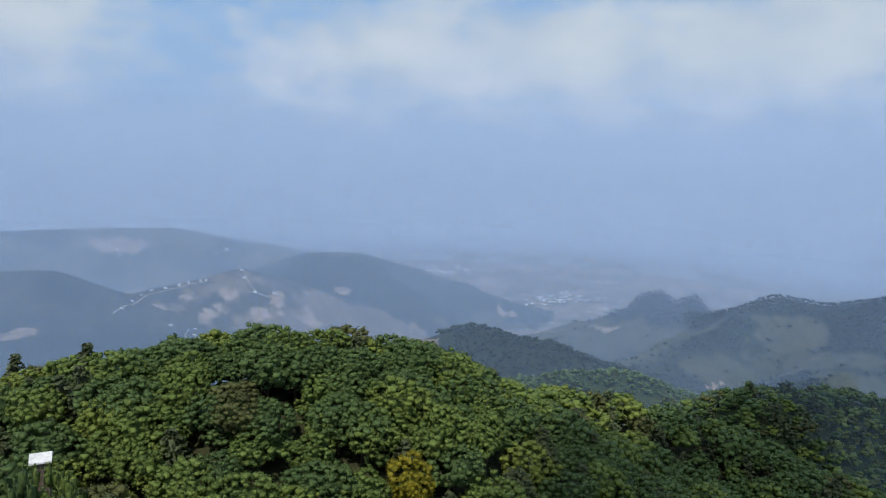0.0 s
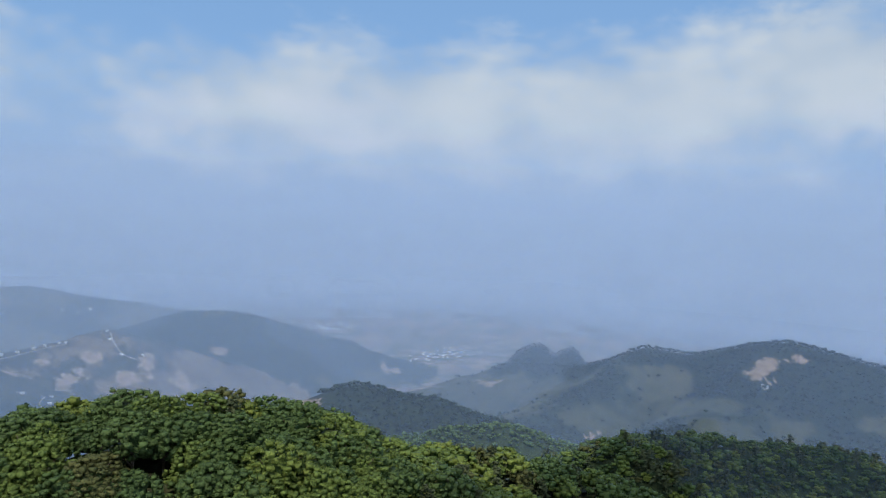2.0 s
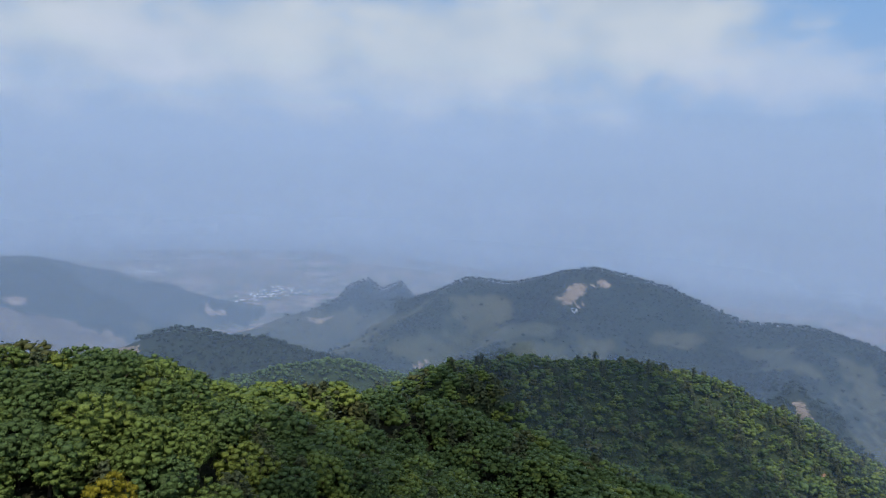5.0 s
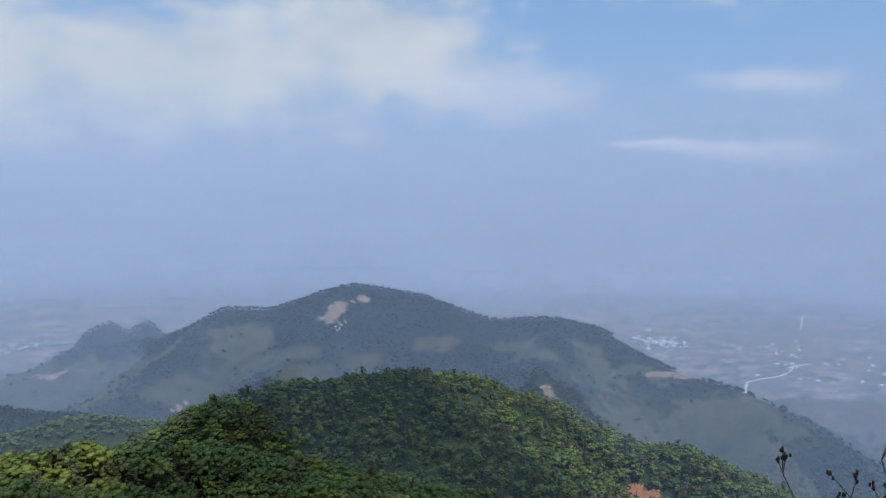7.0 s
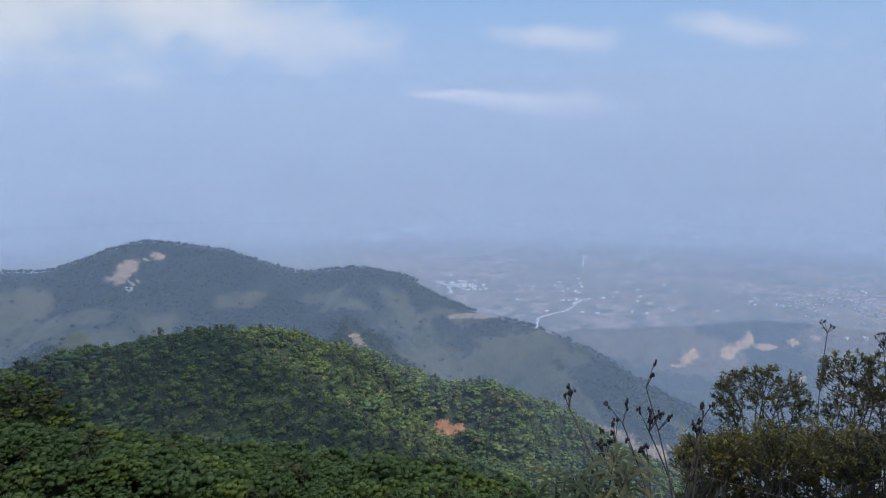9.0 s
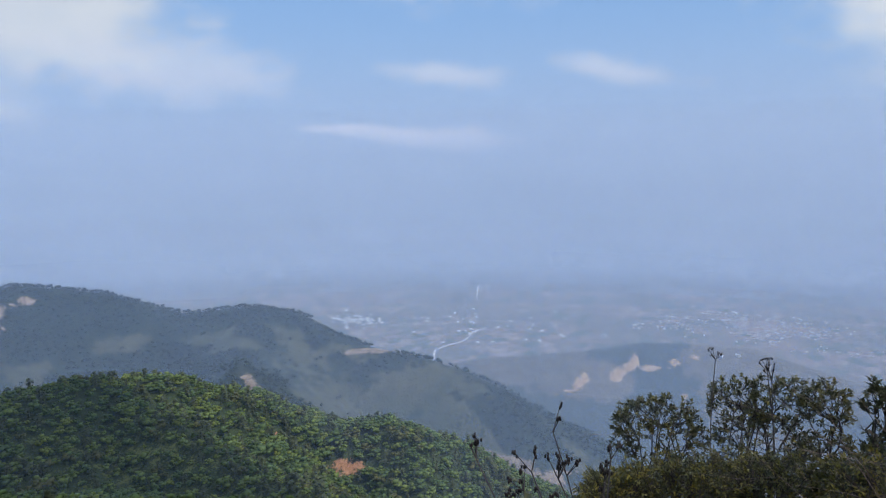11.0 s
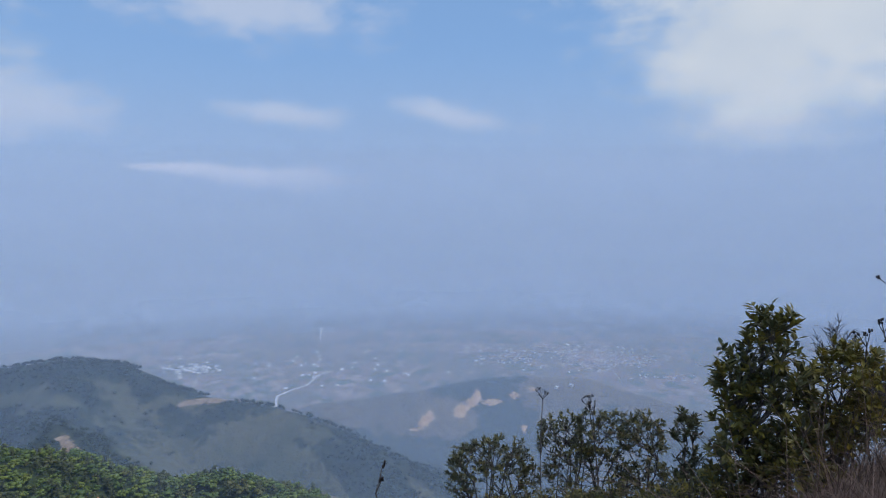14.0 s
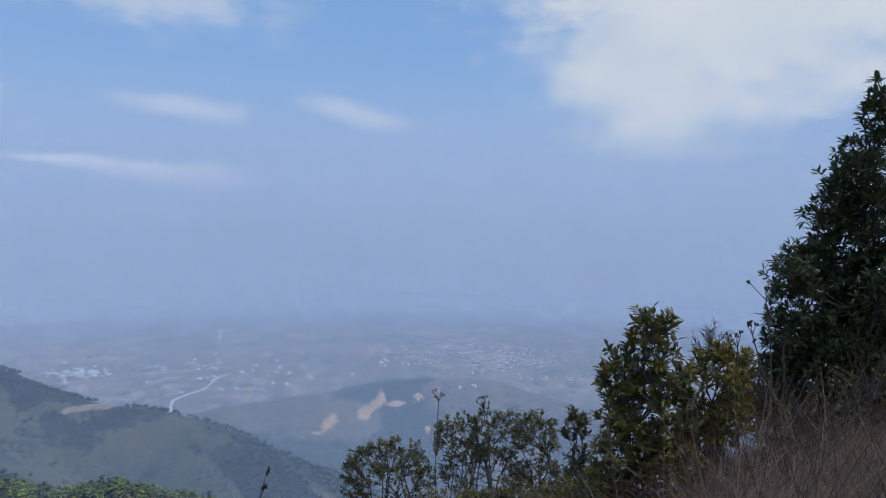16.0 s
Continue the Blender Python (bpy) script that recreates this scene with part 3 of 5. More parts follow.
# Nested tinted sheets stand in for haze: bluer near, paler far.
HAZE, LEAN = 3.3e-4, 25.0
last = 0
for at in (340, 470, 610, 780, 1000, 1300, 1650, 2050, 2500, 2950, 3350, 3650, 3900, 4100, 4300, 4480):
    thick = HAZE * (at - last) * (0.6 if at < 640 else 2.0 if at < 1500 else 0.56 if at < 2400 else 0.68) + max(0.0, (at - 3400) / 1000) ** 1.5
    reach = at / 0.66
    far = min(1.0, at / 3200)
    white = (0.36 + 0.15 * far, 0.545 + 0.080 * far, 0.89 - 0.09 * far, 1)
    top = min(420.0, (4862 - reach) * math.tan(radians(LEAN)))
    cone("haze_sheet", -870, top, LEAN, reach, (-75, 155), haze_material("haze_sheet_tint", 1 - math.exp(-thick), 380, white, 1.0 if at > 2900 else 0.4 if at > 1900 else 0.0), "thin pale blue sheet standing in for haze over the valley")
    last = at
cone("backdrop", -900, 700, 90, 4870, (-180, 180), backdrop_material(), "glowing blue-grey wall painted as haze hiding the horizon")
scene.cycles.transparent_max_bounces = 32

# ---- trees ----


def unit(rng, n):
    v = rng.normal(size=(n, 3))
    return v / np.linalg.norm(v, axis=1)[:, None]


def cards(rng, at, facing, size, stretch=1.35):
    """Leaf-shaped quads at those places, turned roughly to face that way."""
    n = len(at)
    nrm = facing + unit(rng, n) * 0.6
    nrm /= np.linalg.norm(nrm, axis=1)[:, None]
    t = np.cross(nrm, unit(rng, n))
    t /= np.linalg.norm(t, axis=1)[:, None] + 1e-9
    b = np.cross(nrm, t)
    s = (size * rng.uniform(0.65, 1.3, n))[:, None]
    v = np.stack([at - t * s * stretch, at - b * s + nrm * s * 0.18, at + t * s * stretch, at + b * s + nrm * s * 0.18], 1)
    return v.reshape(-1, 3), np.arange(4 * n).reshape(n, 4)


def lump(rng, center, radius):
    """A rough small body of 6 quads."""
    c = np.array([[x, y, z] for x in (-1, 1) for y in (-1, 1) for z in (-1, 1)], float)
    c *= rng.uniform(0.46, 0.58, (8, 1))
    f = np.array([[0, 1, 3, 2], [4, 6, 7, 5], [0, 4, 5, 1], [2, 3, 7, 6], [0, 2, 6, 4], [1, 5, 7, 3]])
    return center + c * radius, f


def joined(pieces):
    v, f, k = [], [], 0
    for a, b in pieces:
        v.append(a)
        f.append(b + k)
        k += len(a)
    return np.vstack(v), np.vstack(f)


def cube_sphere(n):
    """Directions on a sphere in a grid of quads."""
    t = np.tan(np.linspace(-1, 1, n + 1) * math.pi / 4)
    a, b = np.meshgrid(t, t)
    one = np.ones_like(a)
    i = np.arange((n + 1) ** 2).reshape(n + 1, n + 1)
    q = np.stack([i[:-1, :-1], i[:-1, 1:], i[1:, 1:], i[1:, :-1]], -1).reshape(-1, 4)
    sides = [(one, a, b), (-one, b, a), (b, one, a), (a, -one, b), (a, b, one), (b, a, -one)]
    v = np.vstack([np.stack(p, -1).reshape(-1, 3) for p in sides])
    f = np.vstack([q + k * (n + 1) ** 2 for k in range(6)])
    v /= np.linalg.norm(v, axis=1)[:, None]
    _, first, back = np.unique(np.round(v, 5), axis=0, return_index=True, return_inverse=True)
    return v[first], back.reshape(-1)[f]


BALL = cube_sphere(1)


def broad_crown(seed, tall, wide, clumps, leaves=0, leaf=0.01, low=-0.35, uneven=0.16):
    """A domed crown: rounded clumps of leaves packed over a few boughs, with dark creases between them and single sprays standing out."""
    rng = np.random.default_rng(seed)
    d = unit(rng, clumps * 5)
    d = d[d[:, 2] > low]
    chosen = [0]
    gap = np.full(len(d), 9.0)
    while len(chosen) < min(clumps, len(d)):
        gap = np.minimum(gap, np.linalg.norm(d - d[chosen[-1]], axis=1))
        chosen.append(int(np.argmax(gap * rng.uniform(0.5, 1, len(d)))))
    d = d[chosen]
    lobes = unit(rng, 7)
    lobes[:, 2] = np.abs(lobes[:, 2]) * 0.9
    lobes /= np.linalg.norm(lobes, axis=1)[:, None]
    swell = 0.62 + 0.26 * np.max(d @ lobes.T, axis=1) ** 5 + rng.uniform(-0.10, 0.08, len(d))
    rho = math.sqrt(2 * (1 - low) / len(d)) * swell * rng.uniform(0.75, 1.45, len(d))
    size = np.array([wide / 2, wide / 2 * rng.uniform(0.85, 1.1), tall * 0.42])
    middle = np.array([0, 0, tall * 0.58])
    u, f = BALL
    pieces = []
    for way, far, r in zip(d, swell, rho):
        body = u * (1 + rng.normal(0, uneven, (len(u), 1))) * np.array([1, 1, 0.85]) * r * (0.8 if leaves else 1.0)
        pieces.append((middle + (way * far + body) * size, f))
    pieces.append((middle + u * size * 0.55, f))
    if leaves:
        k = rng.integers(0, len(d), leaves)
        out = unit(rng, leaves) + d[k] * 0.7 + [0, 0, 0.3]
        out /= np.linalg.norm(out, axis=1)[:, None]
        at = middle + (d[k] * swell[k, None] + out * rho[k, None] * np.array([1, 1, 0.85]) * rng.uniform(0.78, 1.12, (leaves, 1))) * size
        pieces.append(cards(rng, at, out * 1.2, leaf))
    return joined(pieces)


def pine_crown(seed, tall, wide, tiers, leaf, per):
    """A narrow, ragged conifer: drooping boughs in tiers, each a spray of needle tufts."""
    rng = np.random.default_rng(seed)
    pieces = []
    for k in range(tiers):
        h = tall * (0.22 + 0.78 * k / tiers)
        reach = wide / 2 * (1 - k / tiers) ** 0.8 * rng.uniform(0.8, 1.15) + 0.12 * wide * 0.3
        for j in range(6):
            a = rng.uniform(0, 6.283)
            s = np.linspace(0.25, 1, per)[:, None]
            way = np.array([math.cos(a), math.sin(a), rng.uniform(-0.05, 0.25)])
            at = np.array([0, 0, h]) + way * reach * s * rng.uniform(0.8, 1.1) + rng.normal(size=(per, 3)) * leaf * 0.5
            pieces.append(cards(rng, at, np.tile([0, 0, 1.0], (per, 1)) + way * 0.3, leaf, 1.6))
    pieces.append(lump(rng, np.array([0, 0, tall * 0.5]), np.array([wide * 0.12, wide * 0.12, tall * 0.55])))
    return joined(pieces)


def tube(points, radii, sides=5):
    """A round branch through those points."""
    p = np.asarray(points, float)
    along = np.gradient(p, axis=0)
    along /= np.linalg.norm(along, axis=1)[:, None] + 1e-9
    side = np.cross(along, [0.3, 0.8, 0.52])
    side /= np.linalg.norm(side, axis=1)[:, None] + 1e-9
    up = np.cross(along, side)
    a = np.linspace(0, 6.283185, sides, endpoint=False)
    ring = p[:, None] + (np.cos(a)[None, :, None] * side[:, None] + np.sin(a)[None, :, None] * up[:, None]) * np.asarray(radii, float)[:, None, None]
    n = len(p)
    i = np.arange(sides)
    f = [np.stack([k * sides + i, k * sides + (i + 1) % sides, (k + 1) * sides + (i + 1) % sides, (k + 1) * sides + i], -1) for k in range(n - 1)]
    return ring.reshape(-1, 3), np.vstack(f)


def trunk_of(seed, tall, conifer=False):
    rng = np.random.default_rng(seed)
    top = 0.9 if conifer else 0.62
    h = np.linspace(-0.12, top, 6) * tall
    sway = np.cumsum(rng.normal(0, 0.012 * tall, (6, 2)), axis=0)
    spine = np.column_stack([sway, h])
    pieces = [tube(spine, np.linspace(0.030, 0.006 if conifer else 0.014, 6) * tall, 7)]
    for _ in range(0 if conifer else 5):
        a, k = rng.uniform(0, 6.283), rng.integers(2, 5)
        way = np.array([math.cos(a), math.sin(a), rng.uniform(0.6, 1.1)]) * tall * 0.3
        s = np.linspace(0, 1, 4)[:, None]
        pieces.append(tube(spine[k] + way * s + np.array([0, 0, 0.05 * tall]) * s ** 2, np.linspace(0.013, 0.004, 4) * tall, 5))
    return joined(pieces)


# How far the land is in sight from the lookout
SIGHT_AZ, SIGHT_R = np.arange(-60, 150, 0.5), np.geomspace(8, 4850, 700)
sx, sy = np.outer(np.sin(np.radians(SIGHT_AZ)), SIGHT_R), np.outer(np.cos(np.radians(SIGHT_AZ)), SIGHT_R)
SKYLINE = np.maximum.accumulate(land(sx, sy)[0] / SIGHT_R, axis=1)


def in_sight(x, y, top, slack):
    """Whether a tree with its top there rises over the nearer land (with that much slack, in degrees)."""
    d = np.hypot(x, y)
    i = np.clip(np.round((np.degrees(np.arctan2(x, y)) + 60) / 0.5).astype(int), 0, len(SIGHT_AZ) - 1)
    j = np.clip(np.searchsorted(SIGHT_R, d * 0.97) - 1, 0, len(SIGHT_R) - 1)
    return top / d > SKYLINE[i, j] - math.tan(radians(slack))


def spots(rng, az, d, step):
    """Places in a stretch of the land, evenly strewn but not in rows."""
    lo, hi = d
    g = np.arange(-hi, hi, step)
    x, y = np.meshgrid(g, g)
    x, y = x + rng.uniform(-0.42, 0.42, x.shape) * step, y + rng.uniform(-0.42, 0.42, y.shape) * step
    r, a = np.hypot(x, y), np.degrees(np.arctan2(x, y))
    keep = (r > lo) & (r < hi) & (a > az[0]) & (a < az[1])
    x, y = x[keep], y[keep]
    z, owner = land(x, y)
    return x, y, z, owner


def over_canopy(x, y, top, slack):
    """Which trees rise over the nearer ones, within that many degrees."""
    d = np.hypot(x, y)
    el = np.degrees(np.arctan2(top, d))
    bins = np.clip(((np.degrees(np.arctan2(x, y)) + 60) / 1.2).astype(int), 1, 173)
    high = np.full(176, -90.0)
    keep = np.zeros(len(x), bool)
    for i in np.argsort(d):
        b = bins[i]
        keep[i] = el[i] > min(high[b - 1:b + 2]) - (slack[i] if np.ndim(slack) else slack)
        high[b] = max(high[b], el[i])
    return keep


def pick_kind(x, y, rng, choices):
    """Kinds of trees in loose groups."""
    g = fbm(x, y, 26, 2, 55) * 0.5 + 0.5 + rng.normal(0, 0.26, x.shape)
    order = np.clip(g * 1.5 - 0.25, 0, 0.999)
    cum = np.cumsum([c[1] for c in choices])
    return np.array([choices[int(np.searchsorted(cum / cum[-1], o))][0] for o in order])


def forest(name, label, x, y, z, tall, kinds, shapes, rng, sink=0.3):
    """Many trees in one mesh. shapes: arrays for a tree one metre tall; kinds: a leaf material's index for each tree."""
    vs, fs, ms, k = [], [], [], 0
    turn = rng.uniform(0, 6.283, len(x))
    which = rng.integers(0, len(shapes["broad"]), len(x))
    for i in range(len(x)):
        pine = kinds[i] == 5
        v, f = shapes["pine"][which[i] % len(shapes["pine"])] if pine else shapes["broad"][which[i]]
        c, s = math.cos(turn[i]), math.sin(turn[i])
        p = (v @ np.array([[c, s, 0], [-s, c, 0], [0, 0, 1]])) * tall[i]
        vs.append(p + [x[i], y[i], z[i] - sink])
        fs.append(f + k)
        ms.append(np.full(len(f), kinds[i]))
        k += len(v)
    me = mesh_of(name, np.vstack(vs), np.vstack(fs), LEAF, np.concatenate(ms), smooth=True)
    return tagged(new(name, me), label, "trees", kind="stuff")


CHOICES_NEAR = [(0, 0.30), (3, 0.12), (1, 0.38), (2, 0.18), (5, 0.02)]
rng = np.random.default_rng(4)

# The forest below the lookout
x, y, z, owner = spots(rng, (-46, 76), (58, 300), 5.6)
keep = np.isin(owner, ridge_ids("forest_ridge", "forest_spur"))
x, y, z = x[keep], y[keep], z[keep]
tall = rng.uniform(7.4, 12.0, len(x)) * (1 + 0.12 * fbm(x, y, 30, 2, 3))
tall *= np.where(np.degrees(np.arctan2(x, y)) > 18, 1 + 0.45 * fbm(x, y, 24, 3, 13), 1.0)
d = np.hypot(x, y)
keep = in_sight(x, y, z + tall, 1.6) & ((z + tall) / d > math.tan(radians(-33))) & over_canopy(x, y, z + tall, np.where(d < 135, 4.5, 1.0))
x, y, z, tall, d = x[keep], y[keep], z[keep], tall[keep], d[keep]
order = np.argsort(d)
x, y, z, tall = x[order], y[order], z[order], tall[order]
kinds = pick_kind(x, y, rng, CHOICES_NEAR)
west = np.degrees(np.arctan2(x, y)) < -21
kinds = np.where(west & (rng.random(len(x)) < 0.25), 5, kinds)
east = np.degrees(np.arctan2(x, y)) > 17
draw = rng.random(len(x))
kinds = np.where(east & (draw < 0.52), 0, np.where(east & (draw < 0.64), 5, kinds))
hut_at = polar(-30.8, -21.9, 96)
tall = np.where(kinds == 5, tall * 0.85, tall)
clear = np.hypot(x - hut_at.x * 0.97, y - hut_at.y * 0.97) > 4.5
yellow = polar(-2.2, -24.2, 98)
bearing_ = np.degrees(np.arctan2(x, y))
before = (np.abs(bearing_ + 2.2) < 2.6) & (np.hypot(x, y) < 101) & ((z + tall) / np.hypot(x, y) > math.tan(radians(-25.6)))
clear &= ~before
x, y, z, tall, kinds = x[clear], y[clear], z[clear], tall[clear], kinds[clear]

NAMES = {0: ("broadleaf_tree", "dark green broadleaf tree with dense domed crown", "tree"), 1: ("broadleaf_tree", "mid green broadleaf tree with clumped crown", "tree"),
         2: ("broadleaf_tree", "fresh light green broadleaf tree in full leaf", "tree"), 3: ("broadleaf_tree", "olive brown broadleaf tree with thinning leaves", "tree"),
         4: ("flowering_tree", "broadleaf tree covered in bright yellow-green blossom", "tree"), 5: ("pine_tree", "grey-green pine with drooping ragged boughs", "tree")}


def make_tree(kind, seed, at):
    name, label, category = NAMES[kind]
    t = thing(name, at, label, category, "trees of the forest below the lookout")
    if kind == 5:
        part("trunk", mesh_of("pine_trunk", *trunk_of(seed, 1.06, True), [BARK], smooth=True), t)
        part("crown", mesh_of("pine_crown", *pine_crown(seed, 1.12, 0.86, 16, 0.021, 12), [LEAF[5]], smooth=True), t)
    else:
        part("trunk", mesh_of("tree_trunk", *trunk_of(seed, 1.0), [BARK], smooth=True), t)
        part("crown", mesh_of("tree_crown", *broad_crown(seed, 1.0, 1.06, 140, 2200, 0.0095, -0.75), [LEAF[kind]], smooth=True), t)
    return t


templates = {}
for i in range(min(200, len(x))):
    kind, shape = int(kinds[i]), i % 4
    at = pose(x[i], y[i], z[i] - 0.3, rng.uniform(-4, 4), rng.uniform(-4, 4), rng.uniform(0, 360)) @ Matrix.Diagonal((tall[i], tall[i], tall[i], 1))
    if (kind, shape) in templates:
        t = copy_thing(templates[kind, shape], at)
        t.matrix_world = at
    else:
        templates[kind, shape] = make_tree(kind, 100 + 10 * kind + shape, at)
for kind, az, el, dist, seed in ((4, -2.2, -24.2, 98, 77), (0, -31.9, -23.2, 88, 78), (1, -30.2, -22.5, 90, 79), (3, -31.0, -24.4, 84, 80)):
    top = polar(az, el, dist)
    foot = float(land(np.array([top.x]), np.array([top.y]))[0][0]) - 0.3
    size = (top.z - foot) / 0.97
    wide = min(size, 8.5)
    make_tree(kind, seed, pose(top.x, top.y, foot) @ Matrix.Diagonal((wide, wide, size, 1)))

shapes = {"broad": [broad_crown(200 + k, 1.0, 1.08, 64, 330, 0.0165, -0.1, 0.2) for k in range(8)], "pine": [pine_crown(300 + k, 1.25, 0.68, 12, 0.034, 8) for k in range(3)]}
n = 200
m = n + int(np.sum(np.hypot(x[n:], y[n:]) < 185))
forest("forest", "dense mixed forest of green broadleaf trees and pines", x[n:m], y[n:m], z[n:m], tall[n:m], kinds[n:m], shapes, rng)
shapes = {"broad": [broad_crown(250 + k, 1.0, 1.08, 26, 95, 0.026, 0.0, 0.2) for k in range(8)], "pine": [pine_crown(350 + k, 1.25, 0.68, 9, 0.045, 5) for k in range(3)]}
forest("forest_slope", "dense green forest further down the ridge", x[m:], y[m:], z[m:], tall[m:], kinds[m:], shapes, rng)

# Young trees that close the gaps of the forest
x, y, z, owner = spots(rng, (-42, 14), (72, 142), 6.6)
tall = rng.uniform(4.6, 7.2, len(x))
keep = np.isin(owner, ridge_ids("forest_ridge")) & in_sight(x, y, z + tall, 1.0) & (np.hypot(x - hut_at.x * 0.97, y - hut_at.y * 0.97) > 6)
x, y, z, tall = x[keep], y[keep], z[keep], tall[keep]
forest("undergrowth", "leafy green young trees between the taller ones", x, y, z, tall, pick_kind(x, y, rng, CHOICES_NEAR), shapes, rng)

# The wooded hill beyond
x, y, z, owner = spots(rng, (18, 82), (225, 470), 4.0)
keep = np.isin(owner, ridge_ids("wooded_hill"))
x, y, z, owner = x[keep], y[keep], z[keep], owner[keep]
open_ground = (bare_at(x, y, z, owner) > 0.25) | (rng.random(len(x)) < np.where(wood_at(x, y, z, owner) < 0.5, 0.22, 0.04))
tall = (2.4 + 5.0 * rng.random(len(x)) ** 1.4) * (1 + 0.3 * fbm(x, y, 40, 2, 8))
keep = ~open_ground & in_sight(x, y, z + tall, 0.9) & over_canopy(x, y, z + tall, 0.7)
x, y, z, tall = x[keep], y[keep], z[keep], tall[keep]
kinds = pick_kind(x, y, rng, [(0, 0.30), (1, 0.34), (3, 0.10), (2, 0.12), (5, 0.14)])
kinds = np.where(rng.random(len(x)) < 0.4, rng.choice([5, 0, 0, 1, 2], len(x)), kinds)
tall = np.where(kinds == 5, tall * 1.12, np.where(kinds == 2, tall * 0.8, tall))
shapes = {"broad": [broad_crown(400 + k, 1.0, 1.15, 8, 22, 0.05, 0.0, 0.2) for k in range(8)], "pine": [pine_crown(500 + k, 1.2, 0.78, 7, 0.075, 2) for k in range(3)]}
forest("hillside_trees", "scrubby green trees and young pines on the hill", x, y, z, tall, kinds, shapes, rng)

# Trees of the mountain and the dark hill, small with distance
x, y, z, owner = spots(rng, (-12, 84), (620, 1560), 7.4)
keep = np.isin(owner, ridge_ids("mountain", "dark_wooded_hill", "green_knoll") + [BASE])
x, y, z, owner = x[keep], y[keep], z[keep], owner[keep]
wood = wood_at(x, y, z, owner)
tall = rng.uniform(3.4, 7.4, len(x))
keep = (bare_at(x, y, z, owner) < 0.2) & (rng.random(len(x)) < np.clip((wood - 0.45) * 2.4, 0.03, 1)) & in_sight(x, y, z + tall, 0.25)
x, y, z, tall, owner = x[keep], y[keep], z[keep], tall[keep], owner[keep]
kinds = np.where(np.isin(owner, ridge_ids("green_knoll")), 0, 6)
shapes = {"broad": [broad_crown(600 + k, 1.0, 0.95, 3, 0, 0.1, 0.0, 0.22) for k in range(6)], "pine": [pine_crown(700 + k, 1.3, 0.6, 3, 0.14, 1) for k in range(2)]}
x2, y2, z2, owner2 = spots(rng, (12, 23), (1820, 1975), 8.5)
keep = np.isin(owner2, ridge_ids("rocky_hill")) & in_sight(x2, y2, z2 + 6, 0.2)
x, y, z = np.r_[x, x2[keep]], np.r_[y, y2[keep]], np.r_[z, z2[keep]]
tall, kinds = np.r_[tall, rng.uniform(5, 10, int(keep.sum()))], np.r_[kinds, np.full(int(keep.sum()), 6)]
forest("mountain_woods", "distant dark woodland on the hazy mountain slopes", x, y, z, tall, kinds, shapes, rng)


# ---- unseen cloud, added to cast shade on the lookout and the hill ----


def build_shade_cloud():
    middle = Vector((125, 150, -110)) + polar(SUN_AZ, SUN_EL, 450)
    n, m = 96, 48
    u, v = np.meshgrid(np.linspace(0, 2 * math.pi, n, endpoint=False), np.linspace(0.02, math.pi - 0.02, m))
    p = np.stack([np.cos(u) * np.sin(v), np.sin(u) * np.sin(v), np.cos(v)], -1)
    puff = 1 + 0.30 * fbm(p[..., 0] * 3.2 + 9, p[..., 1] * 1.2 + p[..., 2] * 1.3, 1.0, 5, 12)
    slim = 1 - 0.42 * np.clip(p[..., 1:2], 0, 1)
    p = p * puff[..., None] * np.array([95, 300, 26]) * np.concatenate([slim, slim * 0 + 1, slim * 0 + 1], -1) + np.concatenate([68 * (1 - slim), slim * 0, slim * 0], -1) 
    a = radians(-22)
    x, y = p[..., 0] * math.cos(a) - p[..., 1] * math.sin(a), p[..., 0] * math.sin(a) + p[..., 1] * math.cos(a)
    i = np.arange(n * m).reshape(m, n)
    j = np.roll(i, -1, axis=1)
    f = np.stack([i[:-1], i[1:], j[1:], j[:-1]], -1).reshape(-1, 4)
    white = bpy.data.materials.new("shade_cloud")
    white.use_nodes = True
    k = Nodes(white.node_tree)
    x_ = k.add("ShaderNodeMixShader", Fac=0.48)
    k.plug(x_.inputs[1], k.add("ShaderNodeBsdfTransparent").outputs[0])
    k.plug(x_.inputs[2], k.add("ShaderNodeBsdfDiffuse", Color=(0.9, 0.9, 0.9, 1)).outputs[0])
    k.add("ShaderNodeOutputMaterial", Surface=x_.outputs[0])
    v = np.stack([x, y, p[..., 2]], -1).reshape(-1, 3)
    ob = new("cloud", mesh_of("cloud", v, f, [white], smooth=True))
    ob.location = middle
    tagged(ob, "unseen cloud added to shade the lookout and hill", "cloud", kind="structure")


build_shade_cloud()

# ---- houses, roads and river ----
WALL = surface("pale_plaster", mottled((0.62, 0.60, 0.55), (0.72, 0.70, 0.66), (0.50, 0.47, 0.42), 0.3, 2.0), 0.9)
TIN = surface("white_tin_roof", mottled((0.56, 0.57, 0.58), (0.68, 0.68, 0.68), (0.44, 0.44, 0.44), 0.3, 2.0), 0.5)
TILE = surface("faded_tile_roof", mottled((0.36, 0.22, 0.15), (0.45, 0.30, 0.22), (0.26, 0.17, 0.12), 0.3, 2.0), 0.9)
ROAD = surface("pale_dirt_road", mottled((0.34, 0.29, 0.24), (0.43, 0.38, 0.32), (0.26, 0.22, 0.17), 0.05, 0.6), 0.95)
SAND = surface("pale_river_sand", mottled((0.52, 0.49, 0.46), (0.62, 0.58, 0.54), (0.38, 0.36, 0.34), 0.01, 0.08), 0.9)


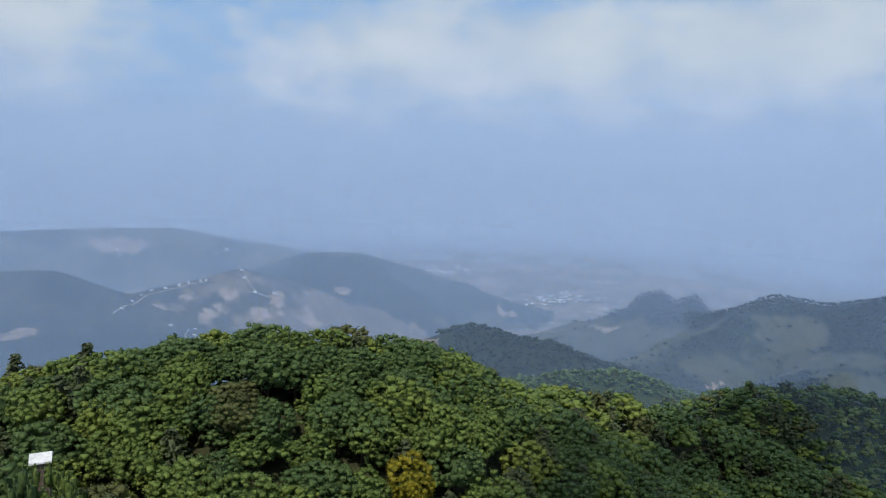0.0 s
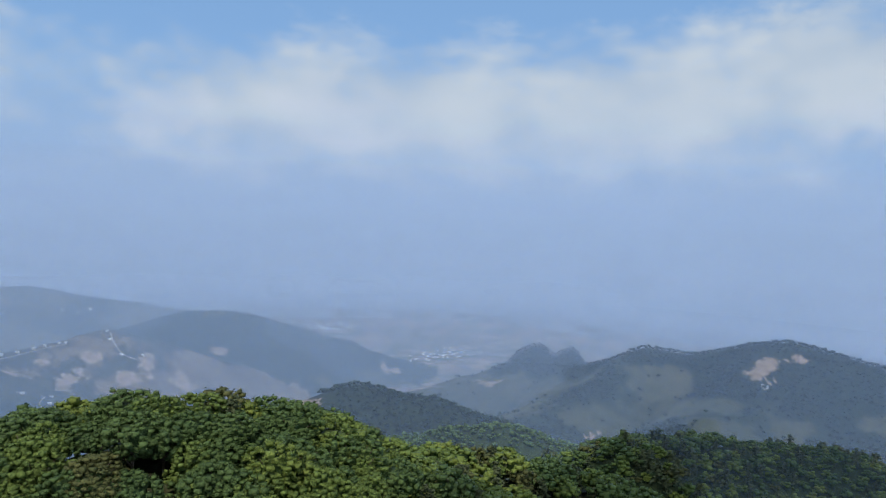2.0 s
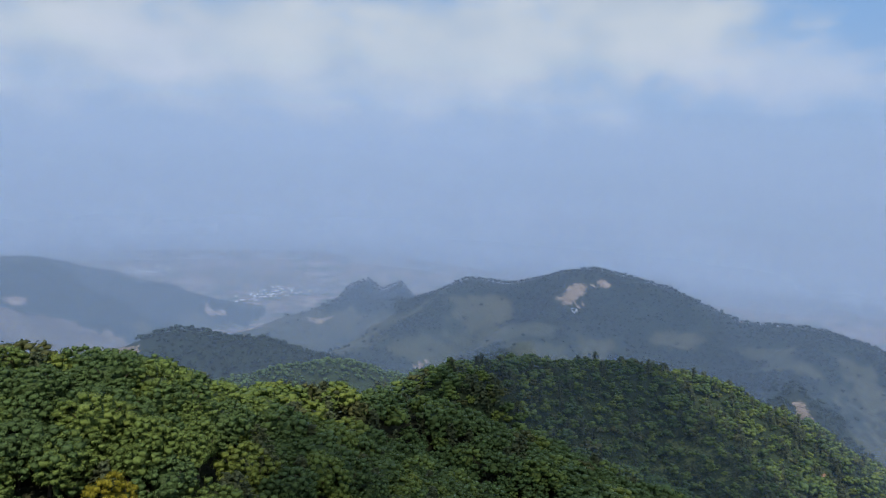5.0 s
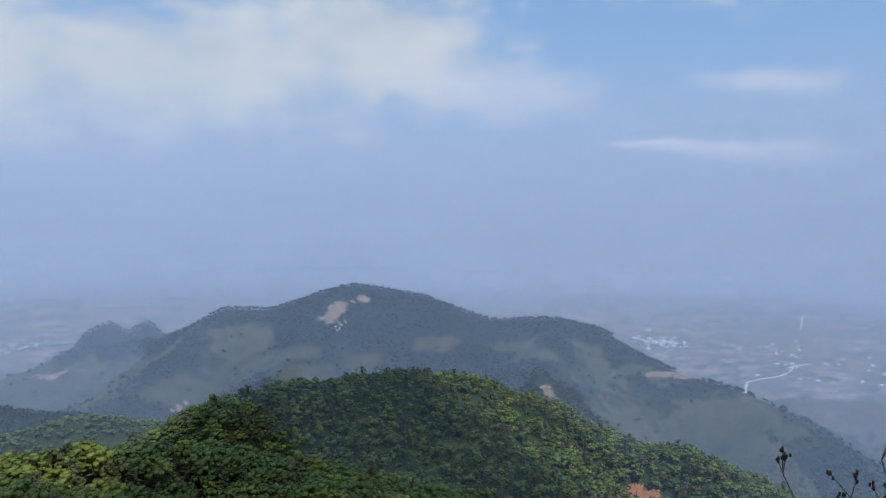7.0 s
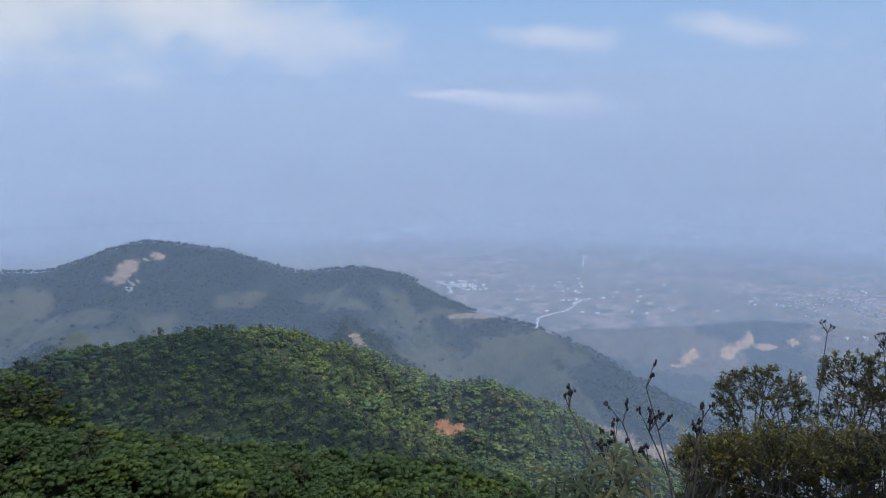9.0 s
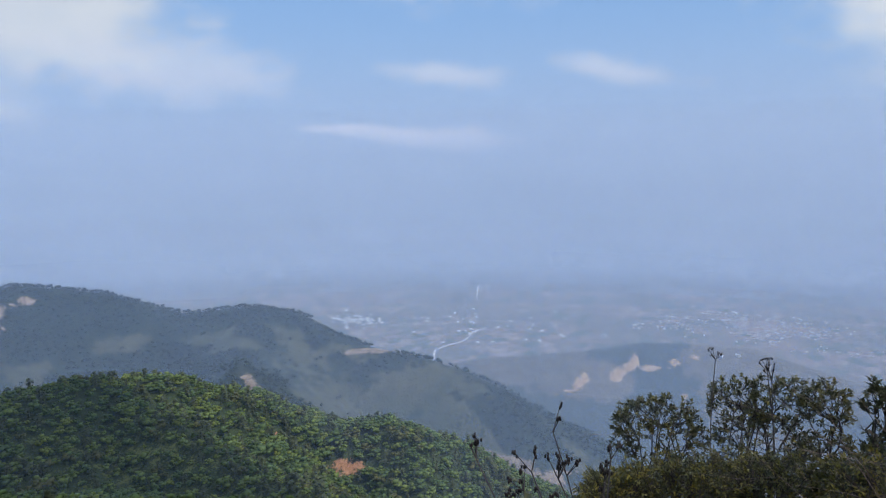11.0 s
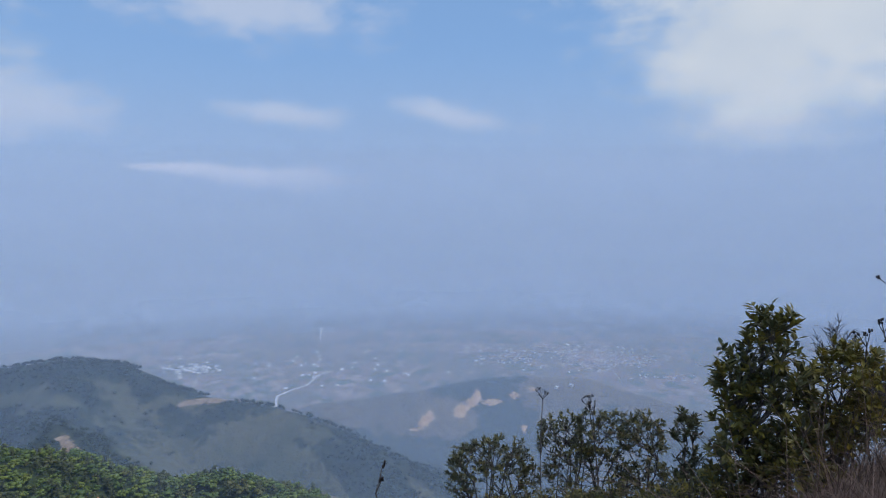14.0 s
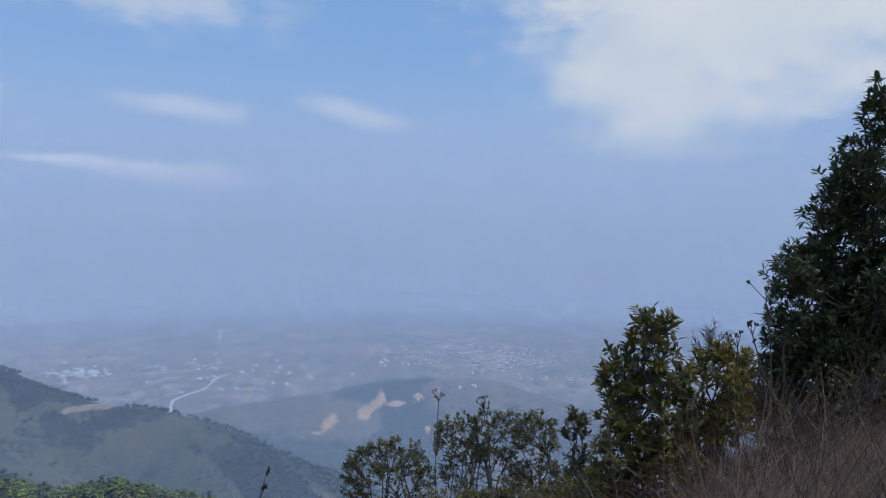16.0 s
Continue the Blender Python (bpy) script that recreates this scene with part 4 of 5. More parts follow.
def box(x0, x1, y0, y1, z0, z1):
    v = np.array([[x, y, z] for x in (x0, x1) for y in (y0, y1) for z in (z0, z1)], float)
    return v, np.array([[0, 1, 3, 2], [4, 6, 7, 5], [0, 4, 5, 1], [2, 3, 7, 6], [0, 2, 6, 4], [1, 5, 7, 3]])


def gable(length, width, eave, rise):
    """A pitched roof with overhanging eaves and real thickness."""
    a, b = length / 2 + 0.4, width / 2 + 0.5
    v = []
    for lift in (0, 0.22):
        v += [[-a, -b, eave + lift], [a, -b, eave + lift], [a, 0, eave + rise + lift], [-a, 0, eave + rise + lift], [-a, b, eave + lift], [a, b, eave + lift]]
    f = [[6, 7, 8, 9], [9, 8, 11, 10], [3, 2, 1, 0], [4, 5, 2, 3], [0, 1, 7, 6], [5, 4, 10, 11], [1, 2, 8, 7], [2, 5, 11, 8], [0, 6, 9, 3], [3, 9, 10, 4]]
    return np.array(v), np.array(f)


def house_walls(length, width, eave, rise):
    """Walls up to the eaves, with pointed ends under the ridge."""
    a, b = length / 2, width / 2
    v = [[-a, -b, -3], [a, -b, -3], [a, b, -3], [-a, b, -3], [-a, -b, eave], [a, -b, eave], [a, b, eave], [-a, b, eave], [-a, 0, eave + rise], [a, 0, eave + rise]]
    f = [[0, 1, 5, 4], [2, 3, 7, 6], [1, 2, 6, 5], [3, 0, 4, 7], [4, 8, 7, 7], [5, 6, 9, 9]]
    return np.array(v, float), f


def wall_mesh(length, width, eave, rise):
    v, f = house_walls(length, width, eave, rise)
    me = bpy.data.meshes.new("house_wall")
    me.from_pydata([tuple(p) for p in v], [], [[i for n, i in enumerate(q) if i not in q[:n]] for q in f])
    me.materials.append(WALL)
    return me


def make_house(at, size, roof, label, group):
    h = thing("house", at, label, "house", group)
    part("wall", wall_mesh(*size), h)
    part("roof", mesh_of("house_roof", *gable(*size), [roof]), h)
    return h


def place_houses(group, spots_, label, size, roof, seed, below=0.0):
    rng = np.random.default_rng(seed)
    first = None
    for az, el in spots_:
        p = ground_hit(az, el)
        if p is None or p[2] > below:
            continue
        s = rng.uniform(0.8, 1.25)
        at = pose(p[0], p[1], p[2], 0, 0, rng.uniform(0, 180)) @ Matrix.Diagonal((s, s, s, 1))
        if first is None:
            first = make_house(at, size, roof, label, group)
        else:
            copy_thing(first, at).matrix_world = at


def scatter(seed, n, az, el, wa, we, lean=0.0):
    rng = np.random.default_rng(seed)
    u, v = rng.normal(size=n).clip(-2, 2), rng.normal(size=n).clip(-2, 2)
    return [(az + a * wa, el + b * we + a * lean) for a, b in zip(u, v)]


VILLAGE = [(-25.0, -12.1), (-24.3, -11.6), (-23.6, -11.2), (-22.9, -10.9), (-21.9, -10.75), (-20.9, -10.6), (-20.2, -10.4), (-19.3, -10.3), (-18.9, -10.25), (-16.2, -9.6), (-16.0, -10.2), (-15.2, -11.4), (-13.7, -11.5), (-21.6, -13.6), (-19.8, -14.0), (-19.9, -14.5)]
place_houses("hill village", VILLAGE, "small white house on the dry hill", (8.5, 5.5, 2.8, 1.4), TIN, 1)
place_houses("valley village", scatter(2, 90, 60.9, -13.15, 1.0, 0.17, -0.05), "white village house on the valley floor", (14, 9, 4.5, 2), TIN, 2, -700)
place_houses("valley farms", scatter(3, 44, 72, -13.6, 6.0, 0.75), "lone pale farmhouse among the fields", (14, 9, 4.5, 2), TIN, 3, -700)
place_houses("far town", scatter(4, 40, -0.3, -9.6, 1.5, 0.2), "white house of a far town", (14, 8, 4, 2), TIN, 4, -560)
place_houses("valley mouth town", scatter(5, 60, 10.2, -11.5, 1.6, 0.25, 0.15), "white house at the mouth of the valley", (9, 6, 3.5, 1.8), TIN, 5)
place_houses("mountain farm", [(33.2, -9.05), (33.7, -9.0), (34.6, -12.2)], "small pale hut near the mountain top", (7, 5, 2.5, 1.4), TIN, 6)
place_houses("hillside sheds", [(90.2, -15.3), (91.4, -15.1)], "pale shed on the slope", (12, 8, 3.5, 2), TIN, 7)
place_houses("left town", scatter(8, 13, -17, -7.9, 6.0, 0.35), "faint pale house in the haze", (10, 6, 3.5, 1.8), TIN, 8, -470)


def build_town():
    """The large town: a joined spread of roofs on streets."""
    rng = np.random.default_rng(31)
    va, fa, ma, k = [], [], [], 0
    shapes_ = [(house_walls(l, w_, 5, 2.6), gable(l, w_, 5, 2.6)) for l, w_ in ((8, 6), (11, 7), (15, 9), (28, 15))]
    u, v = rng.normal(size=(2, 1900)).clip(-3, 3)
    az, el = np.radians(93.2 + u * 3.7), np.radians(-13.0 + v * 0.42 - u * 0.2)
    d = -800 / np.tan(el)
    xs = np.round(d * np.sin(az) / 30) * 30 + rng.uniform(-13, 13, 1900)
    ys = np.round(d * np.cos(az) / 26) * 26 + rng.uniform(-12, 12, 1900)
    zs = land(xs, ys)[0]

    def quiet(a, b):
        """Open plots between the quarters."""
        return fbm(np.array([a]), np.array([b]), 330, 3, 19)[0] < rng.uniform(-0.35, 0.25)

    for x0, y0, z0 in zip(xs, ys, zs):
        if z0 > -740 or quiet(x0, y0):
            continue
        (wv, wf), (rv, rf) = shapes_[int(rng.choice(4, p=[0.5, 0.35, 0.13, 0.02]))]
        a = rng.choice([0, 1.5708]) + rng.normal(0, 0.12) + 0.35
        turn = np.array([[math.cos(a), math.sin(a), 0], [-math.sin(a), math.cos(a), 0], [0, 0, 1]])
        va += [wv @ turn + [x0, y0, z0], rv @ turn + [x0, y0, z0]]
        fa += [np.array(wf) + k, rf + k + len(wv)]
        ma += [np.zeros(len(wf), int), np.full(len(rf), 1 if rng.random() < 0.20 else 2)]
        k += len(wv) + len(rv)
    me = mesh_of("town_houses", np.vstack(va), np.vstack(fa), [WALL, TIN, TILE], np.concatenate(ma))
    me.validate()
    tagged(new("town_houses", me), "spread of pale houses of a large hazy town", "town", kind="stuff")


build_town()


def ribbon(name, way, width, material, label, category):
    """A strip laid on the land through those bearings and angles."""
    pts = [ground_hit(*p) for p in way]
    pts = np.array([p for p in pts if p])
    fine = np.vstack([pts[i] + (pts[i + 1] - pts[i]) * t for i in range(len(pts) - 1) for t in np.linspace(0, 1, 14, endpoint=False)] + [pts[-1]])
    for _ in range(3):
        fine[1:-1] = (fine[:-2] + 2 * fine[1:-1] + fine[2:]) / 4
    side = np.gradient(fine[:, :2], axis=0)
    side = np.stack([-side[:, 1], side[:, 0]], -1) / (np.linalg.norm(side, axis=1)[:, None] + 1e-9)
    rows = []
    for s in (-0.5, 0, 0.5):
        xy = fine[:, :2] + side * width * s * (1 + 0.35 * fbm(fine[:, 0], fine[:, 1], 60, 2, 5))[:, None]
        rows.append(np.column_stack([xy, land(xy[:, 0], xy[:, 1])[0] + 1.2]))
    v, n = np.vstack(rows), len(fine)
    i = np.arange(n - 1)
    f = np.vstack([np.stack([k * n + i, k * n + i + 1, (k + 1) * n + i + 1, (k + 1) * n + i], -1) for k in (0, 1)])
    tagged(new(name, mesh_of(name, v, f, [material], smooth=True)), label, category, kind="structure")


ribbon("river", [(66.0, -16.2), (67.2, -15.7), (68.4, -15.3), (69.6, -15.0), (70.2, -14.6), (70.5, -14.2), (71.6, -13.9)], 12, SAND, "pale sandy river bed crossing the valley", "river")
ribbon("road_ridge", [(-25.6, -12.4), (-24.6, -11.9), (-23.2, -11.2), (-21.5, -10.85), (-19.8, -10.5), (-18.8, -10.4)], 3.4, ROAD, "pale dirt road along the ridge", "road")
ribbon("road_bends", [(-22.0, -13.5), (-21.0, -13.6), (-20.2, -14.0), (-20.6, -14.5), (-20.2, -14.9), (-20.9, -15.3)], 3.4, ROAD, "winding dirt road on the hillside", "road")
ribbon("road_hill", [(-16.0, -9.7), (-15.8, -10.3), (-15.5, -10.9), (-14.9, -11.5), (-14.1, -11.8)], 3.4, ROAD, "pale track down the dry hill", "road")
ribbon("road_valley", [(80, -12.3), (84, -12.6), (88, -12.4), (93, -12.6)], 8, ROAD, "pale road across the valley floor", "road")
ribbon("road_farm", [(57.5, -13.6), (61, -13.7), (66, -13.6), (72, -13.3), (78, -13.4)], 8, ROAD, "straight pale road between fields", "road")

# The white-roofed hut among the trees
hut_ground = float(land(np.array([hut_at.x]), np.array([hut_at.y]))[0][0])
hut = thing("hut", pose(hut_at.x, hut_at.y, hut_at.z - 1.6, 0, 0, 24), "small hut with white tin roof among trees", "hut")
part("wall", mesh_of("hut_wall", *box(-0.85, 0.85, -0.8, 0.8, hut_ground - hut_at.z - 0.5, 1.2), [BARK]), hut, "dark timber wall")
part("roof", mesh_of("hut_roof", *gable(1.7, 1.5, 1.15, 0.8), [TIN]), hut, "white tin roof")

# ---- shrubs round the lookout ----
SHRUB_LEAF = [
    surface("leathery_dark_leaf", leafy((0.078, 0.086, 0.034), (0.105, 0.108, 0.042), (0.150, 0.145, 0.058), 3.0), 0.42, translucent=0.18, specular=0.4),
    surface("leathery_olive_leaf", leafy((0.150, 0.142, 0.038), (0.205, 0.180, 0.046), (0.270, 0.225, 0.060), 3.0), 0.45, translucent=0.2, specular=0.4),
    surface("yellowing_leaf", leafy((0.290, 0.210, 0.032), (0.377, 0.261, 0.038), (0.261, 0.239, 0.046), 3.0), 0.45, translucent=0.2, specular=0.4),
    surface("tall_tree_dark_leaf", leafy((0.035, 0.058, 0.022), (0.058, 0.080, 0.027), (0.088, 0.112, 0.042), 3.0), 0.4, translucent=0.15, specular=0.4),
]
SEED_HEAD = surface("dry_seed_head", mottled((0.035, 0.026, 0.022), (0.055, 0.042, 0.036), (0.020, 0.015, 0.013), 5.0, 60.0), 0.95)
STRAW = surface("dry_straw", leafy((0.36, 0.240, 0.195), (0.49, 0.345, 0.275), (0.215, 0.138, 0.108), 2.0), 0.85, translucent=0.15)
RUSSET = surface("dead_russet_stems", leafy((0.16, 0.100, 0.075), (0.21, 0.135, 0.10), (0.11, 0.075, 0.058), 2.0), 0.9)


def leaf_blades(rng, base, way, up, length, width, fold=0.25, droop=0.15):
    """Leaves of two halves folded along the midrib, six points each."""
    n = len(base)
    way = way / (np.linalg.norm(way, axis=1)[:, None] + 1e-9)
    side = np.cross(way, up)
    side /= np.linalg.norm(side, axis=1)[:, None] + 1e-9
    nrm = np.cross(side, way)
    L, W = (length * rng.uniform(0.7, 1.2, n))[:, None], (width * rng.uniform(0.8, 1.2, n))[:, None]
    mid = base + way * L * 0.55 - nrm * W * fold
    tip = base + way * L - nrm * L * droop
    left, right = base + way * L * 0.58 + side * W * 0.5, base + way * L * 0.58 - side * W * 0.5
    v = np.stack([base, right, tip, mid, left], 1).reshape(-1, 3)
    k = np.arange(n)[:, None] * 5
    return v, np.vstack([k + [0, 1, 2, 3], k + [0, 3, 2, 4]])


def shrub(name, label, seed, az, d, blobs, tips, leaf, per, slots, stems=7, shell=0.75, bare=0.0, radius=0.014, category="shrub", low=-0.35):
    """A woody shrub. blobs: the rounded masses of its crown as bearing, angle, half width and half height in degrees at the distance d.
    Stems rise from the foot, fork into boughs and twigs, and each twig ends in a rosette of leaves."""
    rng = np.random.default_rng(seed)
    x, y = d * math.sin(radians(az)), d * math.cos(radians(az))
    z = float(land(np.array([x]), np.array([y]))[0][0]) - 0.05
    foot = np.array([x, y, z])
    share = np.array([b[2] * b[3] for b in blobs])
    ends = []
    for b, n in zip(blobs, np.round(tips * share / share.sum()).astype(int)):
        c = np.array(polar(b[0], b[1], d)) - foot
        size = np.array([d * math.tan(radians(b[2])), d * math.tan(radians(b[2])), d * math.tan(radians(b[3]))])
        u = unit(rng, 3 * n)
        u = u[u[:, 2] > low][:n]
        lobed = 1 + 0.16 * fbm(u[:, 0] * 2 + seed, u[:, 1] * 2 + u[:, 2] * 1.7, 0.9, 2, seed)
        ends.append(c + u * size * (lobed * rng.uniform(shell, 1.0, len(u)))[:, None])
    ends = np.vstack(ends)
    ends = ends[ends[:, 2] > 0.12]
    middle = ends.mean(axis=0)
    pieces, nodes = [], []

    def limb(a, b, r0, r1, n, sag):
        s = np.linspace(0, 1, n)[:, None]
        p = a + (b - a) * s
        p[:, 2] += (np.sin(s * 3.1416) * -sag * np.linalg.norm(b - a))[:, 0]
        p[1:-1] += rng.normal(0, 0.028 * np.linalg.norm(b - a), (n - 2, 3))
        pieces.append(tube(p, np.linspace(r0, r1, n), 5 if r0 > 0.006 else 3))
        return p

    for k in rng.choice(len(ends), stems, replace=False):
        o = rng.normal(0, 0.05, 3) * [1, 1, 0]
        goal = middle * 0.3 + ends[k] * 0.62
        nodes.append(limb(o, goal, radius, radius * 0.45, 8, -0.06)[2:])
    first = np.vstack(nodes)
    second = [first]
    for k in rng.choice(len(ends), min(len(ends), stems * 7), replace=False):
        goal = middle * 0.12 + ends[k] * 0.86
        gap = np.linalg.norm(first - goal, axis=1) + 2.0 * np.maximum(0, first[:, 2] - goal[2] + 0.1)
        second.append(limb(first[int(np.argmin(gap))], goal, radius * 0.42, radius * 0.2, 6, -0.05)[1:])
    second = np.vstack(second)
    axis = []
    for e in ends:
        gap = np.linalg.norm(second - e, axis=1) + 1.5 * np.maximum(0, second[:, 2] - e[2] + 0.04)
        p = limb(second[int(np.argmin(gap))], e, radius * 0.2, 0.0016, 4, -0.08)
        axis.append((p[-1] - p[-2]) + np.array([0, 0, 0.35 * np.linalg.norm(p[-1] - p[-2])]))
    axis = np.array(axis)
    axis /= np.linalg.norm(axis, axis=1)[:, None] + 1e-9
    keep = rng.random(len(ends)) >= bare
    base, axis = np.repeat(ends[keep], per, axis=0), np.repeat(axis[keep], per, axis=0)
    out = unit(rng, len(base))
    out -= axis * (out * axis).sum(1)[:, None]
    way = axis * rng.uniform(0.2, 1.1, (len(base), 1)) + out * 0.9
    back = rng.uniform(0, 0.06, (len(base), 1))
    lv, lf = leaf_blades(rng, base - axis * back, way, np.tile([0, 0, 1.0], (len(base), 1)) + unit(rng, len(base)) * 0.35, leaf[0], leaf[1])
    pick = np.tile(np.repeat(rng.choice(len(slots), int(keep.sum())), per), 2)
    t = thing(name, pose(x, y, z), label, category, "shrubs round the lookout")
    part("stem", mesh_of("shrub_stem", *joined(pieces), [TWIG], smooth=True), t, "thin dark forking stems and twigs")
    part("foliage", mesh_of("shrub_foliage", lv, lf, [SHRUB_LEAF[k] for k in slots], pick), t)
    return t


shrub("shrub", "rounded open shrub with small dark leaves at twig ends", 11, 84.4, 6.9, [(84.4, -21.8, 4.1, 3.4)], 380, (0.044, 0.019), 8, (0, 0, 1), 12, 0.8)
shrub("shrub", "spreading green shrub with bare lower twigs", 12, 92.3, 7.4, [(90.4, -19.15, 2.6, 2.6), (93.6, -18.45, 2.8, 2.6), (92.5, -21.55, 4.2, 2.6)], 470, (0.050, 0.021), 8, (0, 1, 0), 11, 0.75)
shrub("shrub", "leafy shrub with upright tufted twigs", 13, 96.8, 7.2, [(96.6, -18.45, 2.2, 2.6), (97.0, -22.05, 3.0, 2.6)], 300, (0.050, 0.021), 8, (0, 1), 8, 0.7)
shrub("shrub", "slender dark shrub with tufted upright twigs", 14, 99.8, 6.6, [(99.8, -17.5, 1.3, 2.1), (100.2, -20.7, 1.5, 2.4)], 120, (0.060, 0.024), 8, (0, 0), 4, 0.5)
shrub("shrub", "tall leathery-leaved shrub with olive green rosettes", 15, 104.8, 4.8, [(105.5, -9.4, 2.2, 2.4), (103.3, -12.9, 2.3, 3.0), (106.6, -13.3, 2.8, 3.0), (103.8, -18.1, 3.2, 4.0), (107.2, -18.5, 3.4, 3.6), (103.0, -22.0, 2.6, 3.0), (106.5, -23.0, 3.6, 3.0)], 860, (0.068, 0.028), 8, (0, 1, 2), 13, 0.40, radius=0.016, low=-0.8)
shrub("shrub", "yellowing shrub with thin upright twigs", 17, 110.6, 5.1, [(110.6, -12.0, 2.5, 2.6), (111.6, -15.2, 2.0, 2.4), (109.2, -16.6, 2.6, 2.8), (110.0, -20.4, 3.0, 2.6)], 460, (0.062, 0.025), 8, (2, 1, 2), 10, 0.5, radius=0.012)
shrub("dead_shrub", "leafless grey shrub with curling fine twigs", 18, 109.6, 5.6, [(109.8, -10.1, 1.9, 2.2), (112.0, -13.1, 2.5, 2.5)], 420, (0.03, 0.010), 1, (0, 0), 9, 0.4, 0.96, 0.010)
shrub("small_tree", "tall dark evergreen tree with dense leafy column", 19, 121.0, 6.6, [(119.8, 6.6, 1.3, 3.0), (118.6, 3.0, 2.2, 2.6), (117.6, 0.0, 2.2, 2.6), (120.7, -0.9, 3.4, 5.0), (116.4, -3.4, 2.3, 2.4), (118.7, -5.4, 3.2, 3.2), (117.7, -8.9, 3.4, 3.0), (121.2, -7.4, 3.5, 3.5)], 1500, (0.080, 0.028), 8, (3, 3, 3, 0), 12, 0.30, radius=0.03, category="tree", low=-1)
shrub("shrub", "dark shrub at the foot of the tree", 21, 116.6, 6.0, [(115.2, -4.9, 2.2, 2.8), (115.3, -8.7, 2.4, 2.8), (118.1, -9.0, 3.0, 2.6), (122.1, -5.5, 3.2, 3.4), (113.8, -13.1, 1.8, 2.6), (115.3, -11.5, 2.4, 2.4), (118.0, -11.5, 3.0, 2.6), (120.6, -10.0, 3.0, 3.0)], 1250, (0.070, 0.026), 8, (3, 0, 3), 12, 0.25, 0.12, low=-1)
shrub("scrub", "low olive scrub with fine twigs", 22, 80.4, 5.4, [(80.6, -27.0, 3.4, 2.6), (83.5, -26.2, 3.0, 2.6), (82.0, -29.6, 4.0, 2.4)], 700, (0.050, 0.018), 8, (1, 0, 1), 8, 0.55, radius=0.010)
shrub("scrub", "low tangled scrub of dark fine leaves", 23, 86.6, 5.2, [(86.4, -26.0, 3.8, 3.0), (89.5, -25.4, 3.0, 2.8), (87.5, -29.2, 4.0, 2.6)], 760, (0.050, 0.018), 8, (1, 0, 0), 8, 0.55, radius=0.010)
shrub("scrub", "low green scrub on the steep slope", 24, 92.8, 5.6, [(92.6, -25.0, 4.0, 3.2), (93.0, -28.6, 4.0, 2.6)], 680, (0.052, 0.019), 8, (1, 1, 0), 8, 0.55, radius=0.010)
shrub("scrub", "olive scrub with brown leaf edges", 25, 98.8, 5.0, [(98.8, -24.4, 4.0, 3.2)], 460, (0.056, 0.020), 8, (1, 0, 2), 8, 0.55, radius=0.010)


shrub("scrub", "dark dense scrub under the tree", 31, 115.5, 5.9, [(112.6, -14.6, 2.2, 2.6), (115.2, -13.6, 2.6, 2.6), (118.2, -12.8, 2.6, 2.6), (121.4, -11.6, 2.8, 2.6), (116.5, -16.4, 3.0, 2.2), (119.8, -15.2, 3.0, 2.2)], 1100, (0.055, 0.020), 6, (0, 3, 2), 14, 0.25, 0.25, 0.009, low=-1)
shrub("dead_shrub", "brown tangle of dead twigs on the bank", 30, 115.4, 5.2, [(112.6, -16.6, 2.4, 2.6), (116.0, -15.0, 2.8, 2.6), (119.6, -12.6, 2.8, 2.8), (123.0, -10.0, 2.6, 2.8)], 900, (0.040, 0.012), 3, (2, 0), 16, 0.30, 0.7, 0.008, low=-1)
for seed, az, d, blobs, tips in ((26, 78.8, 4.6, [(79.2, -26.6, 2.6, 2.0), (82.2, -25.6, 2.4, 2.2)], 420), (27, 84.6, 4.8, [(84.6, -25.2, 3.2, 2.6), (88.2, -24.6, 3.0, 2.6)], 560),
                                  (28, 92.0, 5.0, [(91.2, -24.0, 3.2, 2.6), (94.6, -23.6, 3.0, 2.6)], 560), (29, 100.4, 4.6, [(98.4, -23.6, 2.6, 2.6), (101.0, -22.4, 2.6, 3.0)], 480)):
    shrub("scrub", "tangled brown-green scrub with many bare twigs", seed, az, d, blobs, tips, (0.036, 0.013), 6, (1, 0, 2), 14, 0.35, 0.3, 0.008, low=-0.9)


def dead_flower(seed, az, d, top, stalks, lean):
    """Dry stalks that fork near the top into short rays, each with a dark seed head."""
    rng = np.random.default_rng(seed)
    x, y = d * math.sin(radians(az)), d * math.cos(radians(az))
    z = float(land(np.array([x]), np.array([y]))[0][0])
    t = thing("dead_flower", pose(x, y, z - 0.03), "dry flower stalk with dark seed heads", "plant", "dry flowers round the lookout")
    for _ in range(stalks):
        h = (top - z) * rng.uniform(0.72, 1.0)
        s = np.linspace(0, 1, 8)[:, None]
        way = np.array([lean[0] + rng.normal(0, 0.10), lean[1] + rng.normal(0, 0.10), 1.0]) * h
        curve = way * s + np.array([rng.normal(0, 0.05), rng.normal(0, 0.05), 0]) * np.sin(s * 3.1) * h
        pieces, heads = [tube(curve, np.linspace(0.0065, 0.0038, 8), 4)], []
        for _ in range(rng.integers(5, 9)):
            k = rng.choice([5, 6, 7, 7, 7, 7])
            ray = np.array([rng.normal(lean[0], 0.45), rng.normal(lean[1], 0.45), 1.0]) * rng.uniform(0.05, 0.11)
            pieces.append(tube(curve[k] + ray * np.linspace(0, 1, 3)[:, None], [0.0034, 0.0028, 0.0022], 3))
            heads.append([lump(rng, curve[k] + ray + rng.normal(0, 0.007, 3), np.array([0.0075, 0.0075, 0.015])) for _ in range(4)])
        stem = part("stalk", mesh_of("flower_stalk", *joined(pieces), [TWIG]), t)
        for h in heads:
            part("seed_head", mesh_of("seed_head", *joined(h), [SEED_HEAD], smooth=True), stem)


